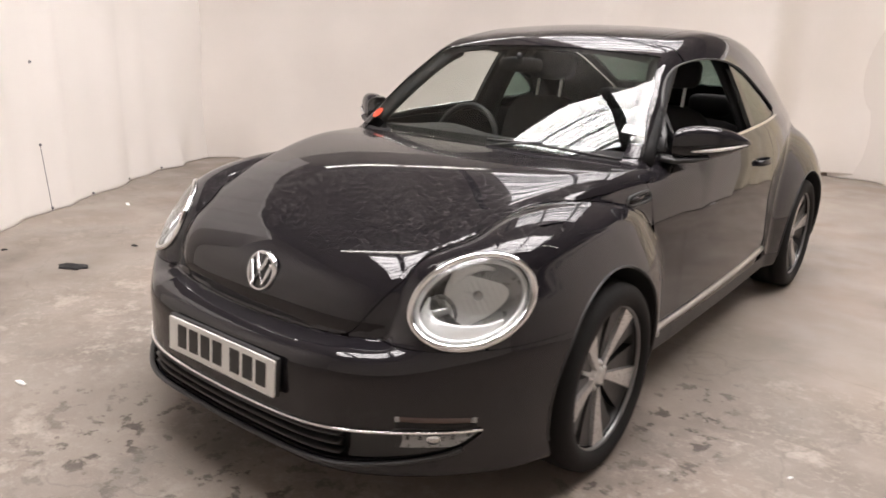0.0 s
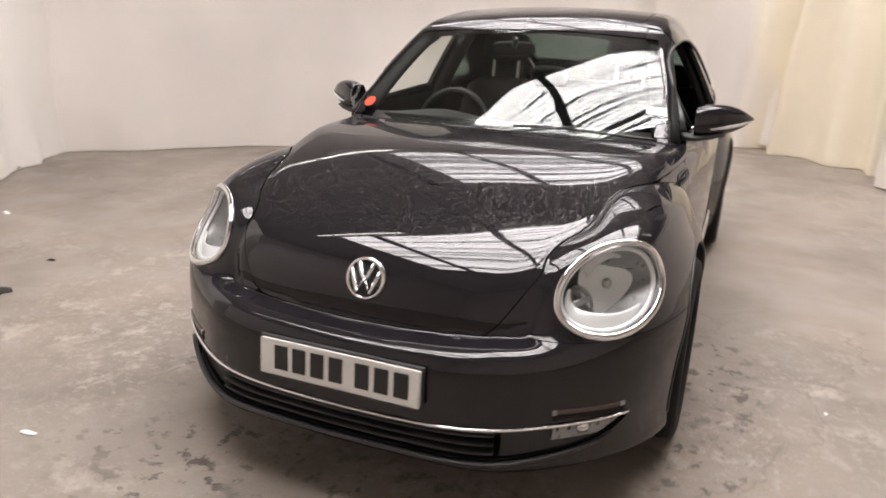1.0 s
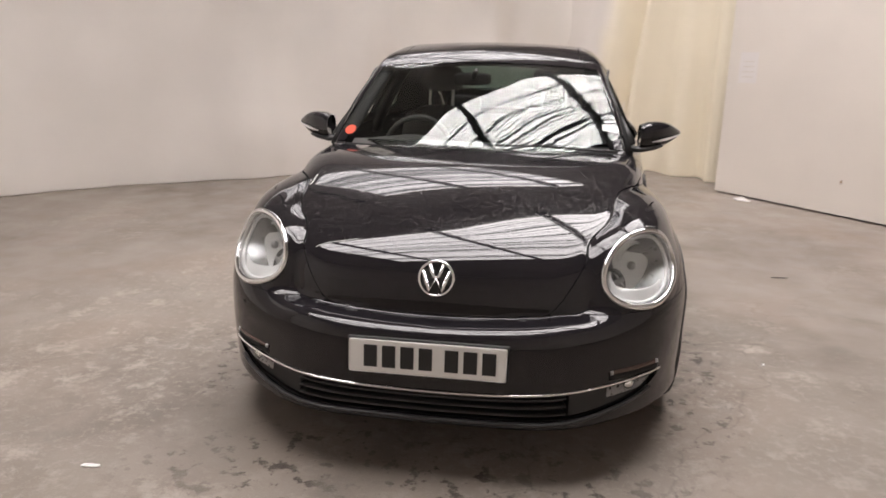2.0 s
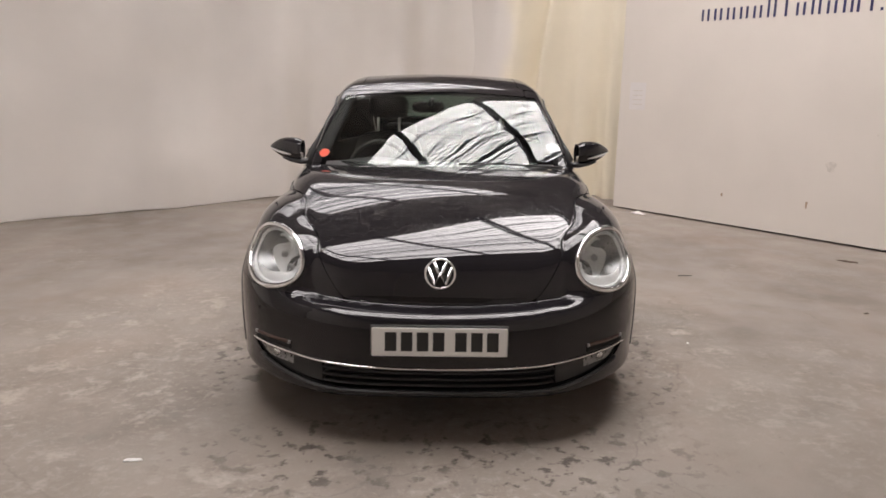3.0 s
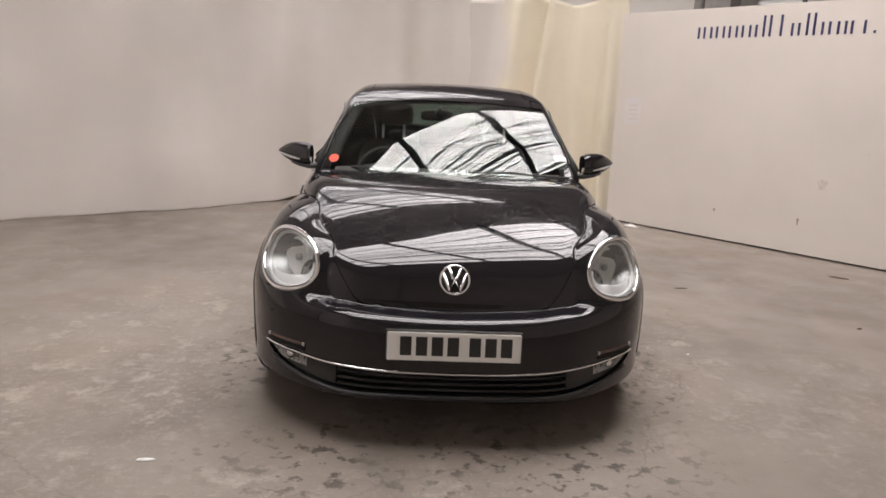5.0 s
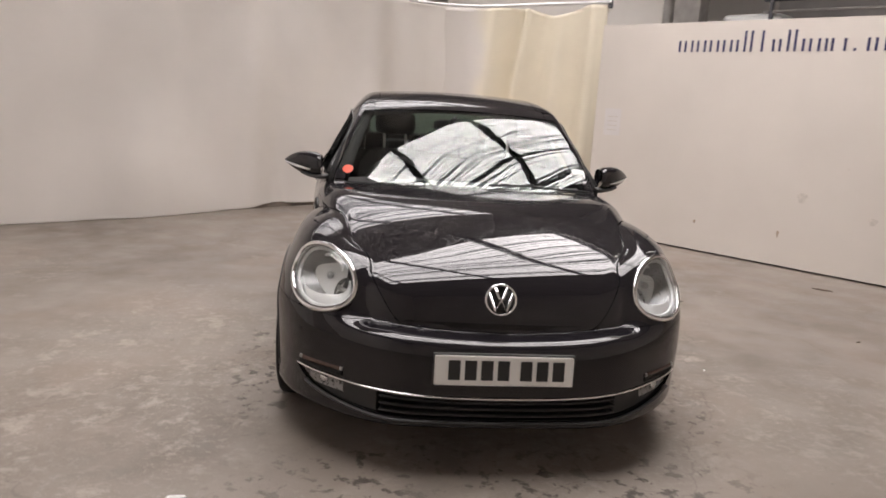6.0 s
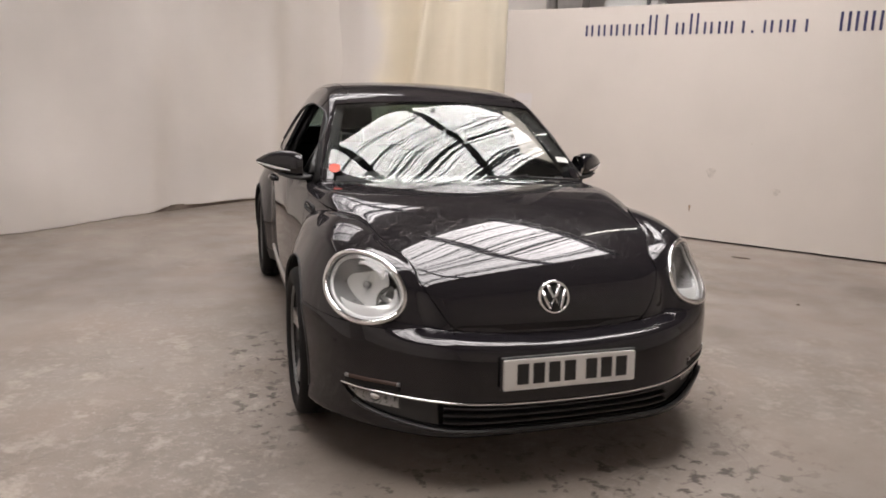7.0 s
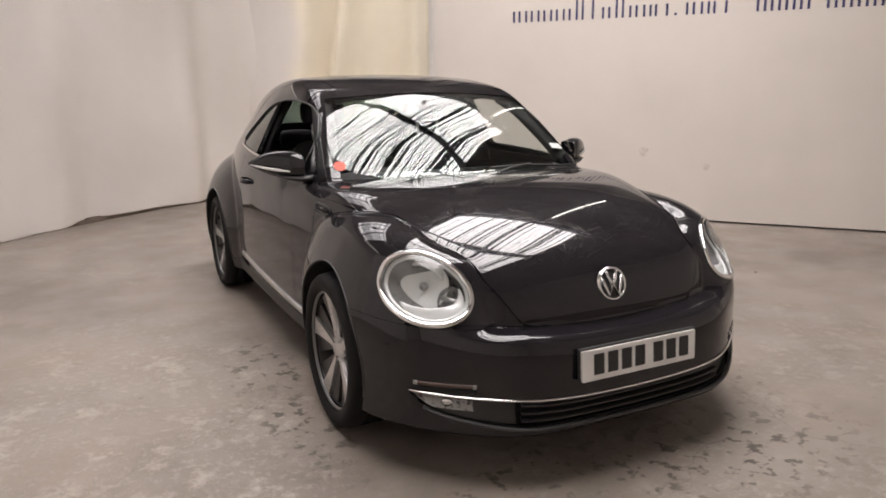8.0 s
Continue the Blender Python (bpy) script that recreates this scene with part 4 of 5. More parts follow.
# black ceramic border behind the glass
x, y, z = P.T
border = np.minimum(np.minimum(low_form(x, y, z) - 0.03, 0.865 - (y - 0.12 * x * x)), 0.664 - (z - 0.966) * 0.425 - np.abs(x))
p, t, n = cut(P, T, N, np.minimum(FIELD["screen"] + 0.012, -border))
piece("screen_border", sheet("screen_border", p, t, n, GLOSSBLACK, 0.006, 0.010), car, "black border round the windscreen")
behind = P[:, 1] - (1.565 + (1.28 - P[:, 2]) * -0.06)
for s in (1, -1):
    p, t, n = cut(P, T, N, np.minimum(np.minimum(FIELD["window"] + 0.012, behind - 0.035), s * P[:, 0]))
    piece("quarter_window", sheet("quarter_window", p, t, n, PANE, 0.004, 0.004), car).visible_shadow = False
    p, t, n = cut(P, T, N, np.minimum(np.minimum(FIELD["window"] + 0.012, 0.035 - np.abs(behind)), s * P[:, 0]))
    piece("window_pillar", sheet("window_pillar", p, t, n, GLOSSBLACK, 0.02, 0.003), car)
    p, t, n = cut(P, T, N, np.minimum(np.minimum(FIELD["lamp"] + 0.002, s * P[:, 0]), 1))
    lamp = piece("headlight", sheet("headlight", p, t, n, LENS, 0.003, -0.004), car, "round clear headlight with a chrome ring")
    lamp.visible_shadow = False
# dark lining behind the joints
liner = np.minimum(np.minimum(holes, 0.97 - P[:, 2]), -FIELD["mouth"])
p, t, n = cut(P, T, N, liner)
piece("inner_shell", sheet("inner_shell", p, t, n, DARK, 0.004, 0.014), car)


def root(f, lo, hi):
    for _ in range(40):
        m = (lo + hi) / 2
        lo, hi = (m, hi) if f(m) < 0 else (lo, m)
    return (lo + hi) / 2


def skin_x(y, z):
    return root(lambda v: float(form(np.array(v), np.array(y), np.array(z))), 0.2, 1.0)


def skin_y(x, z):
    return -root(lambda v: float(form(np.array(x), np.array(-v), np.array(z))), -0.1, 1.0)


def skin_z(x, y):
    return root(lambda v: float(form(np.array(x), np.array(y), np.array(v))), 0.5, 1.5)


def along(o, d, far=0.3):
    """Where a line from inside leaves the bodywork."""
    o, d = Vector(o), Vector(d)
    return o + d * root(lambda s: float(form(*[np.array(c) for c in o + d * s])), 0.0, far)


MIRROR = Matrix.Diagonal((-1, 1, 1, 1))


def flipped(me):
    out = me.copy()
    out.transform(MIRROR)
    out.flip_normals()
    return out


# headlights: ring, bowl, two reflectors
rim_pts = []
for k in range(56):
    a = 2 * math.pi * k / 56
    o = LAMP_C + LAMP_T * LAMP_A * 0.985 * math.cos(a) + LAMP_U * LAMP_B * 0.985 * math.sin(a) - LIGHT_N * 0.075
    rim_pts.append(along(o, LIGHT_N, 0.2))
LIGHTS = [o for o in car.children if o.name.startswith("headlight")]


def bowl(name, centre, ra, rb, depth, mat, power=2.0, n=18, tilt=0.0):
    vs = []
    for k in range(80):
        a = 2 * math.pi * k / 80
        for j in range(n + 1):
            r = max(j / n, 0.02)
            q = Vector((ra * r * math.cos(a), rb * r * math.sin(a), depth))
            flute = (0.0009 * math.sin(q.x * 2 * math.pi / 0.016) + 0.0010 * noise.noise(q * 60) + 0.0016 * noise.noise(q * 160)) * (1 - r ** 4)
            vs.append(centre + LAMP_T * ra * r * math.cos(a) + LAMP_U * rb * r * math.sin(a) - LIGHT_N * (depth * (1 - r ** power) + tilt * rb * r * math.sin(a) + flute))
    return mesh_of(name, vs, grid_faces(80, n + 1, True), mat)


bowl_vs = []
for k, q in enumerate(rim_pts):
    for j in range(10):
        r = 1 - j / 9 * 0.97
        c = LAMP_C - LIGHT_N * 0.02
        bowl_vs.append(c + (q - c) * r - LIGHT_N * (0.012 + 0.045 * (1 - r ** 3)))
for side, holder in ((1, LIGHTS[0]), (-1, LIGHTS[1])):
    def fit_side(me, s=side):
        return me if s > 0 else flipped(me)
    piece("chrome_ring", fit_side(sweep("chrome_ring", rim_pts, 0.011, 0.010, CHROME, 10, True, LIGHT_N)), holder, "chrome ring")
    inner = [LAMP_C - LIGHT_N * 0.012 + (q - LAMP_C) * 0.89 for q in rim_pts]
    piece("trim_ring", fit_side(sweep("trim_ring", inner, 0.008, 0.006, SILVERPLASTIC, 10, True, LIGHT_N)), holder, "silver inner trim ring")
    piece("bowl", fit_side(mesh_of("bowl", bowl_vs, grid_faces(56, 10, True), LAMPGREY)), holder)
    low_arc = [LAMP_C - LIGHT_N * 0.010 + (q - LAMP_C) * 0.74 for q in rim_pts[22:47]]
    piece("crescent", fit_side(sweep("crescent", low_arc, [0.004 + 0.026 * math.sin(math.pi * (k / 24) ** 1.15) for k in range(25)], 0.005, SILVERPLASTIC, 10, False, LIGHT_N)), holder, "bright crescent trim")
    bar_line = [LAMP_C - LIGHT_N * 0.012 + LAMP_T * o + LAMP_U * (0.006 - 0.15 * (o + 0.1)) for o in (-0.148, -0.10, -0.058)]
    piece("lamp_bar", fit_side(sweep("lamp_bar", bar_line, 0.006, [0.013, 0.011, 0.009], SATIN, 8, False, LAMP_U)), holder)
    lid = [LAMP_C - LIGHT_N * 0.010 + LAMP_T * (0.034 + 0.075 * math.cos(a)) + LAMP_U * (0.015 + 0.078 * math.sin(a)) for a in np.linspace(0.55, 2.6, 14)]
    piece("eyelid", fit_side(sweep("eyelid", lid, [0.004 + 0.020 * math.sin(math.pi * k / 13) for k in range(14)], 0.003, SILVERPLASTIC, 8, False, LIGHT_N)), holder)
    main = LAMP_C + LAMP_T * 0.030 + LAMP_U * 0.006 - LIGHT_N * 0.024
    piece("main_reflector", fit_side(bowl("main_reflector", main, 0.096, 0.094, 0.014, REFLECTOR, tilt=0.10)), holder)
    small = LAMP_C - LAMP_T * 0.086 - LIGHT_N * 0.016 + LAMP_U * 0.004
    piece("small_reflector", fit_side(bowl("small_reflector", small, 0.044, 0.05, 0.026, LAMPGREY)), holder)
    for c, r in ((main, 0.015), (small, 0.009)):
        bm = bmesh.new()
        bmesh.ops.create_uvsphere(bm, u_segments=16, v_segments=10, radius=r)
        bmesh.ops.translate(bm, vec=c - LIGHT_N * 0.004, verts=bm.verts)
        piece("bulb_cap", fit_side(bm_mesh("bulb_cap", bm, SATIN, True)), holder)

# front: chrome strip, grille, fog lamps, indicator slots
xs = np.linspace(-0.775, 0.775, 90)
strip = [(x, skin_y(abs(x), float(GRILLE_TOP(abs(x))) + 0.004) - 0.002, float(GRILLE_TOP(abs(x)))) for x in xs]
piece("chrome_strip", sweep("chrome_strip", strip, 0.007, 0.0055, CHROME, 8), car, "thin chrome strip across the bumper")
grille = new("grille")
grille.parent = car
grille["label"] = "black slatted lower grille"
back = []
for x in np.linspace(-0.76, 0.76, 60):
    a = abs(x)
    for z in (float(GRILLE_TOP(a)) + 0.02, float(GRILLE_LOW(a)) - 0.02):
        back.append((x, skin_y(a, 0.30) + 0.07, z))
piece("grille_backing", mesh_of("grille_backing", back, grid_faces(60, 2), DARK), grille)
for k in range(3):
    line = []
    for x in np.linspace(-0.45, 0.45, 40):
        a = abs(x)
        z = float(GRILLE_LOW(a)) + (float(GRILLE_TOP(a)) - float(GRILLE_LOW(a))) * (k + 0.6) / 3.4
        line.append((x, skin_y(a, 0.30) + 0.022, z))
    piece("slat", sweep("slat", line, 0.022, 0.006, PLASTIC, 8), grille)
lipline = [(x, skin_y(abs(x), float(GRILLE_LOW(abs(x))) - 0.006) - 0.006, float(GRILLE_LOW(abs(x))) - 0.006) for x in np.linspace(-0.74, 0.74, 70)]
piece("lower_lip", sweep("lower_lip", lipline, 0.010, 0.006, PLASTIC, 8), car)
for s in (1, -1):
    surround = []
    for x in np.linspace(0.465, 0.765, 20):
        for j in range(4):
            z = float(GRILLE_LOW(x)) + (float(GRILLE_TOP(x)) - float(GRILLE_LOW(x))) * j / 3
            surround.append((s * x, skin_y(x, 0.31) + 0.024 + 0.012 * (j in (1, 2)), z))
    piece("fog_surround", mesh_of("fog_surround", surround, grid_faces(20, 4), PLASTIC), car)
    lens = []
    for i in range(18):
        x = 0.585 + 0.178 * i / 17
        for j in range(8):
            v = j / 7
            top, low = float(GRILLE_TOP(x)) - 0.008, max(float(GRILLE_LOW(x)) + 0.012, float(GRILLE_TOP(x)) - 0.056)
            lens.append((s * x, skin_y(x, 0.31) + 0.012 - 0.010 * math.sin(math.pi * v) * math.sin(math.pi * i / 17), low + (top - low) * v))
    fog = piece("fog_lamp", mesh_of("fog_lamp", lens, grid_faces(18, 8), LENS), car, "clear fog lamp under the chrome strip")
    fog.visible_shadow = False
    x0 = 0.668
    n = Vector((0.62 * s, -0.78, 0))
    bm = bmesh.new()
    bmesh.ops.create_uvsphere(bm, u_segments=20, v_segments=12, radius=1)
    bmesh.ops.scale(bm, vec=(0.022, 0.010, 0.017), verts=bm.verts)
    bmesh.ops.rotate(bm, matrix=Matrix.Rotation(math.atan2(n.x, -n.y), 3, "Z"), verts=bm.verts)
    bmesh.ops.translate(bm, vec=(s * x0, skin_y(x0, 0.31) + 0.022, float(GRILLE_TOP(x0)) - 0.03), verts=bm.verts)
    piece("fog_reflector", bm_mesh("fog_reflector", bm, CHROME, True), fog)
    back = []
    for i in range(14):
        x = 0.592 + 0.168 * i / 13
        for j in range(6):
            back.append((s * x, skin_y(x, 0.31) + 0.026 + 0.010 * math.sin(math.pi * j / 5) + 0.0012 * math.sin(i * 2.4), float(GRILLE_TOP(x)) - 0.008 - min(0.050, float(GRILLE_TOP(x)) - float(GRILLE_LOW(x)) - 0.012) * j / 5))
    piece("fog_bowl", mesh_of("fog_bowl", back, grid_faces(14, 6), LAMPGREY), fog)
    slot = [(s * x, skin_y(x, 0.372) - 0.001, 0.374 + 0.010 * (x - 0.6)) for x in np.linspace(0.595, 0.765, 18)]
    lamp = piece("indicator", sweep("indicator", slot, 0.004, 0.008, AMBER, 8), car, "smoked amber indicator in a dark slot")
    piece("slot_shadow", sweep("slot_shadow", [(x, y, z - 0.017) for x, y, z in slot], 0.003, 0.010, DARK, 8), lamp)
    for at in (0, -1):
        piece("slot_end", sweep("slot_end", slot[:2] if at == 0 else slot[-2:], 0.005, 0.008, LAMPGREY, 8), lamp)

# number plate, its characters as bars
plate = piece("number_plate", box("number_plate", 0.52, 0.006, 0.111, PLATEWHITE, 0.006, segs=3), car, "white number plate with dark bars",
              Matrix.Translation((0, -0.850, 0.430)) @ pose(0, 0, 0, -4, 0, 0))
piece("plate_holder", box("plate_holder", 0.530, 0.014, 0.118, PLASTIC, 0.003), plate, "", pose(0, 0.0105, 0.004))
bar = box("character_bar", 0.044, 0.002, 0.074, INK, 0.0)
x = -0.212
for k in range(7):
    piece("character_bar", bar, plate, "", pose(x + 0.025, -0.0045, 0.002))
    x += 0.061 + (0.024 if k == 3 else 0)

# round chrome badge, a zigzag in a ring
badge = new("badge")
badge.parent = car
badge["label"] = "round chrome badge on the bonnet"
by = skin_y(0.0, 0.655)
badge.matrix_basis = Matrix.Translation((0, by - 0.006, 0.655)) @ pose(0, 0, 0, -17, 0, 0)
piece("badge_disc", lathe("badge_disc", [(0.001, -0.002), (0.052, 0.0), (0.058, 0.006), (0.058, 0.016)], GLOSSBLACK, 40, "y"), badge)
piece("badge_ring", lathe("badge_ring", [(0.053, 0.004), (0.054, -0.004), (0.0585, -0.006), (0.0635, -0.003), (0.065, 0.010)], CHROME, 48, "y"), badge)
for pts in (((-0.024, 0.047), (-0.008, 0.004), (0.008, 0.004), (0.024, 0.047)), ((-0.046, 0.026), (-0.022, -0.044), (0.0, 0.001), (0.022, -0.044), (0.046, 0.026))):
    piece("badge_bar", sweep("badge_bar", [(a, -0.004, b) for a, b in pts], 0.0068, 0.0040, CHROME, 8, False, (0, 1, 0)), badge)

# wheels
def wheel(x, y, s, roll):
    w = new("wheel")
    w.parent = car
    w["label"] = "five-spoke machined alloy wheel with a low black tyre"
    w.matrix_basis = Matrix.Translation((x, y, 0.322)) @ (pose(0, 0, 0, roll, 0, 0) if s > 0 else pose(0, 0, 0, -roll, 0, 180))
    return w


TYRE = lathe("tyre", [(0.243, 0.098), (0.252, 0.112), (0.282, 0.117), (0.304, 0.110), (0.315, 0.096), (0.321, 0.07), (0.322, 0.04), (0.318, 0.038), (0.318, 0.030), (0.322, 0.028), (0.322, -0.028), (0.318, -0.030), (0.318, -0.038), (0.322, -0.04), (0.321, -0.07), (0.315, -0.096), (0.29, -0.115), (0.25, -0.11)], RUBBER, 72)
LIP = lathe("rim_lip", [(0.236, 0.088), (0.238, 0.096), (0.241, 0.099), (0.2435, 0.099), (0.246, 0.096)], RIMEDGE, 72)
BARREL = lathe("barrel", [(0.234, 0.082), (0.226, 0.05), (0.215, -0.10)], ALLOYBLACK, 72)
DISC = lathe("brake_disc", [(0.02, -0.005), (0.15, -0.005), (0.15, 0.012), (0.02, 0.012)], STEEL, 40)
CAP = lathe("hub_cap", [(0.001, 0.079), (0.020, 0.078), (0.027, 0.075), (0.031, 0.066), (0.056, 0.056), (0.060, 0.02)], SATIN, 32)


def spoke_mesh():
    """A wedge spoke: narrow at the hub, broad at the rim, with a flat machined face."""
    vs = []
    for i in range(9):
        r = 0.040 + 0.195 * i / 8
        half = 0.010 + 0.029 * (i / 8) ** 1.2
        face = 0.070 + 0.018 * (i / 8) ** 1.5
        for c, h in ((-half - 0.006, face - 0.035), (-half, face), (half * 0.98, face), (half + 0.006, face - 0.035)):
            vs.append((h, c, r))
    return mesh_of("spoke", vs, grid_faces(9, 4), ALLOY, False)


def blade_mesh():
    """The dark painted web beside a machined spoke; a slot stays open between two."""
    vs = []
    for i in range(7):
        r = 0.045 + 0.188 * i / 6
        half = 0.004 + 0.205 * (r - 0.03)
        face = 0.056 + 0.020 * (i / 6) ** 1.5
        for c, h in ((-half, face - 0.03), (-half, face), (half, face), (half, face - 0.03)):
            vs.append((h, c, r))
    return mesh_of("web", vs, grid_faces(7, 4), ALLOYBLACK, False)


SPOKE, BLADE = spoke_mesh(), blade_mesh()
NUT = lathe("wheel_nut", [(0.001, 0.070), (0.008, 0.069), (0.009, 0.05)], SATIN, 10)
for s in (1, -1):
    for y, roll in ((0.0, 34 if s > 0 else 64), (2.537, 64)):
        w = wheel(s * (0.780 if y < 1 else 0.765), y + 0.008, s, roll)
        piece("tyre", TYRE, w, "black low-profile tyre")
        piece("rim_lip", LIP, w)
        piece("barrel", BARREL, w)
        piece("brake_disc", DISC, w)
        piece("hub_cap", CAP, w)
        for k in range(5):
            turn = pose(0, 0, 0, 72 * k, 0, 0)
            piece("spoke", SPOKE, w, "", turn)
            for o in (-19, 19):
                piece("web", BLADE, w, "", pose(0, 0, 0, 72 * k + o, 0, 0))
            piece("wheel_nut", NUT, w, "", turn @ pose(0, 0.026, 0.036))
        well = []
        for k in range(33):
            a = math.pi * (-0.12 + 1.24 * k / 32)
            for r, x in ((0.362, skin_x(y + 0.36 * math.cos(a), max(0.22, 0.335 + 0.362 * math.sin(a))) - 0.006), (0.376, 0.60), (0.376, 0.45), (0.02, 0.45)):
                well.append((s * x, y + r * math.cos(a), 0.335 + r * math.sin(a)))
        piece("wheel_well", mesh_of("wheel_well", well, grid_faces(33, 4), DARK), car)
        lip = []
        for k in range(41):
            a = math.pi * (-0.10 + 1.20 * k / 40)
            z = 0.335 + 0.362 * math.sin(a)
            if z > 0.225:
                lip.append((s * (skin_x(y + 0.362 * math.cos(a), z) - 0.001), y + 0.362 * math.cos(a), z))
        piece("arch_lip", sweep("arch_lip", lip, 0.004, 0.005, PLASTIC, 8, False, (1, 0, 0)), car)

# sides: sill strip, belt strip, handles, vents, mirrors
for s in (1, -1):
    line = [(s * (skin_x(y, 0.32) + 0.004), y, 0.315 + 0.025 * (y - 0.5)) for y in np.linspace(0.50, 1.93, 30)]
    piece("sill_strip", sweep("sill_strip", line, 0.010, 0.016, SATIN, 8), car, "satin chrome sill strip")
    line = [(s * (skin_x(y, 0.977 + 0.040 * (y - 0.66)) + 0.003), y, 0.977 + 0.040 * (y - 0.66)) for y in np.linspace(0.72, 2.06, 30)]
    piece("belt_strip", sweep("belt_strip", line, 0.006, 0.009, CHROME, 8), car, "chrome strip under the side windows")
    hx = skin_x(1.62, 0.85)
    piece("door_handle", sweep("door_handle", [(s * (hx + o), y, 0.85) for y, o in ((1.535, 0.0), (1.55, 0.022), (1.60, 0.030), (1.65, 0.030), (1.69, 0.022), (1.705, 0.0))], 0.009, 0.014, PAINT, 10), car, "black door handle")
    trim = [(s * (skin_x(y, z) + 0.002), y, z) for y, z in ((0.262, 0.852), (0.285, 0.866), (0.36, 0.873), (0.405, 0.873), (0.418, 0.858), (0.405, 0.842), (0.36, 0.836), (0.30, 0.833), (0.272, 0.838))]
    side_badge = piece("wing_trim", sweep("wing_trim", trim, 0.005, 0.005, PLASTIC, 8, True, (1, 0, 0)), car, "small black side badge on the wing")
    bar = [(s * (skin_x(y, z) + 0.003), y, z) for y, z in ((0.285, 0.850), (0.34, 0.854), (0.40, 0.857))]
    piece("badge_face", sweep("badge_face", bar, 0.003, 0.010, PAINT, 8, False, (0, 0, 1)), side_badge)
    # door mirror: blunt beside the door, drawn out to a point
    def mirror_at(u):
        top = 1.083 - 0.046 * max(0.0, u - 0.35) ** 2 / 0.42 - 0.020 * max(0.0, 0.25 - u)
        low = 0.953 + 0.022 * u + 0.040 * u ** 3
        mid, half = (top + low) / 2, (top - low) / 2 * (1 - u ** 7) ** 0.5 * min(1.0, 0.86 + u) + 0.003
        return 0.776 + 0.216 * u, 0.672 + 0.150 * u ** 1.4, mid, half, (0.070 - 0.030 * u) * (1 - u ** 5) ** 0.5 + 0.004
    vs = []
    for i in range(25):
        cx, cy, cz, ht, dp = mirror_at(i / 24)
        for k in range(28):
            a = 2 * math.pi * k / 28
            c, d = math.cos(a), math.sin(a)
            vs.append((s * cx, cy + dp * math.copysign(abs(c) ** 0.75, c), cz + ht * math.copysign(abs(d) ** 0.85, d)))
    fs = grid_faces(25, 28, False, True) + [tuple(range(28)), tuple(range(24 * 28, 25 * 28))]
    mir = piece("door_mirror", mesh_of("door_mirror", vs, fs, PAINT), car, "gloss black door mirror with a pale repeater line")
    piece("mirror_arm", sweep("mirror_arm", [(s * x, y, z) for x, y, z in ((0.725, 0.615, 0.965), (0.77, 0.64, 0.957), (0.83, 0.675, 0.962), (0.88, 0.70, 0.972))], [0.050, 0.048, 0.044, 0.030], [0.016, 0.015, 0.013, 0.008], PLASTIC, 12), mir)
    line, seam = [], []
    for u in np.linspace(0.28, 0.965, 16):
        cx, cy, cz, ht, dp = mirror_at(float(u))
        line.append((s * cx, cy - dp * 0.93, cz - ht * 0.42))
        seam.append((s * cx, cy - dp * 1.0, cz - ht * 0.16))
    piece("repeater", sweep("repeater", line, [0.003 + 0.004 * math.sin(math.pi * k / 15) for k in range(16)], [0.003 + 0.0045 * math.sin(math.pi * k / 15) for k in range(16)], SILVERPLASTIC, 8), mir, "pale indicator lens")
    piece("mirror_seam", sweep("mirror_seam", seam, 0.0022, 0.0022, DARK, 6), mir)
    glass_vs = []
    for u in np.linspace(0.06, 0.90, 8):
        cx, cy, cz, ht, dp = mirror_at(float(u))
        glass_vs += [(s * cx, cy + dp + 0.002, cz + v * ht * 0.75) for v in (-1, 0, 1)]
    piece("mirror_glass", mesh_of("mirror_glass", glass_vs, grid_faces(8, 3), CHROME), mir)
    # black quarter trim at the foot of the pillar and the seal round the side windows
    piece("mirror_sail", sweep("mirror_sail", [(s * (skin_x(y, z) + 0.001), y, z) for y, z in ((0.60, 0.985), (0.66, 1.04), (0.715, 1.105))], [0.004, 0.004, 0.003], [0.030, 0.020, 0.006], PLASTIC, 8, False, (1, 0, 0)), car)
    seal = []
    for y, z in WINDOW:
        if z > 1.06 or y < 0.8:
            seal.append((y, z))
    seal.sort(key=lambda q: q[0])
    piece("window_seal", sweep("window_seal", [(s * (skin_x(y, z) + 0.001), y, z) for y, z in seal], 0.004, 0.007, PLASTIC, 6, False, (1, 0, 0)), car, "black rubber window seal")

# wipers and scuttle
for x0, x1, lab in ((0.10, 0.66, "flat black wiper on the screen"),):
    pts = []
    for k in range(14):
        x = x0 + (x1 - x0) * k / 13
        y = 0.378 + 0.12 * x * x + 0.012 * math.sin(math.pi * k / 13)
        pts.append((x, y, skin_z(abs(x), y) + (0.012 if x0 > 0 else -0.022)))
    wip = piece("wiper", sweep("wiper", pts, 0.006, 0.006, PLASTIC, 8), car, lab)
    mid = pts[5]
    piece("wiper_arm", sweep("wiper_arm", [(mid[0] - 0.20, 0.352 + 0.12 * (mid[0] - 0.20) ** 2, mid[2] - 0.022), (mid[0] - 0.08, mid[1] - 0.018, mid[2] - 0.002), (mid[0] + 0.03, mid[1], mid[2] + 0.009)], 0.008, 0.005, PLASTIC, 8), wip)


def on_screen(x, o, lift=0.006):
    y = o + 0.12 * x * x
    return Vector((x, y, skin_z(abs(x), y) + lift))


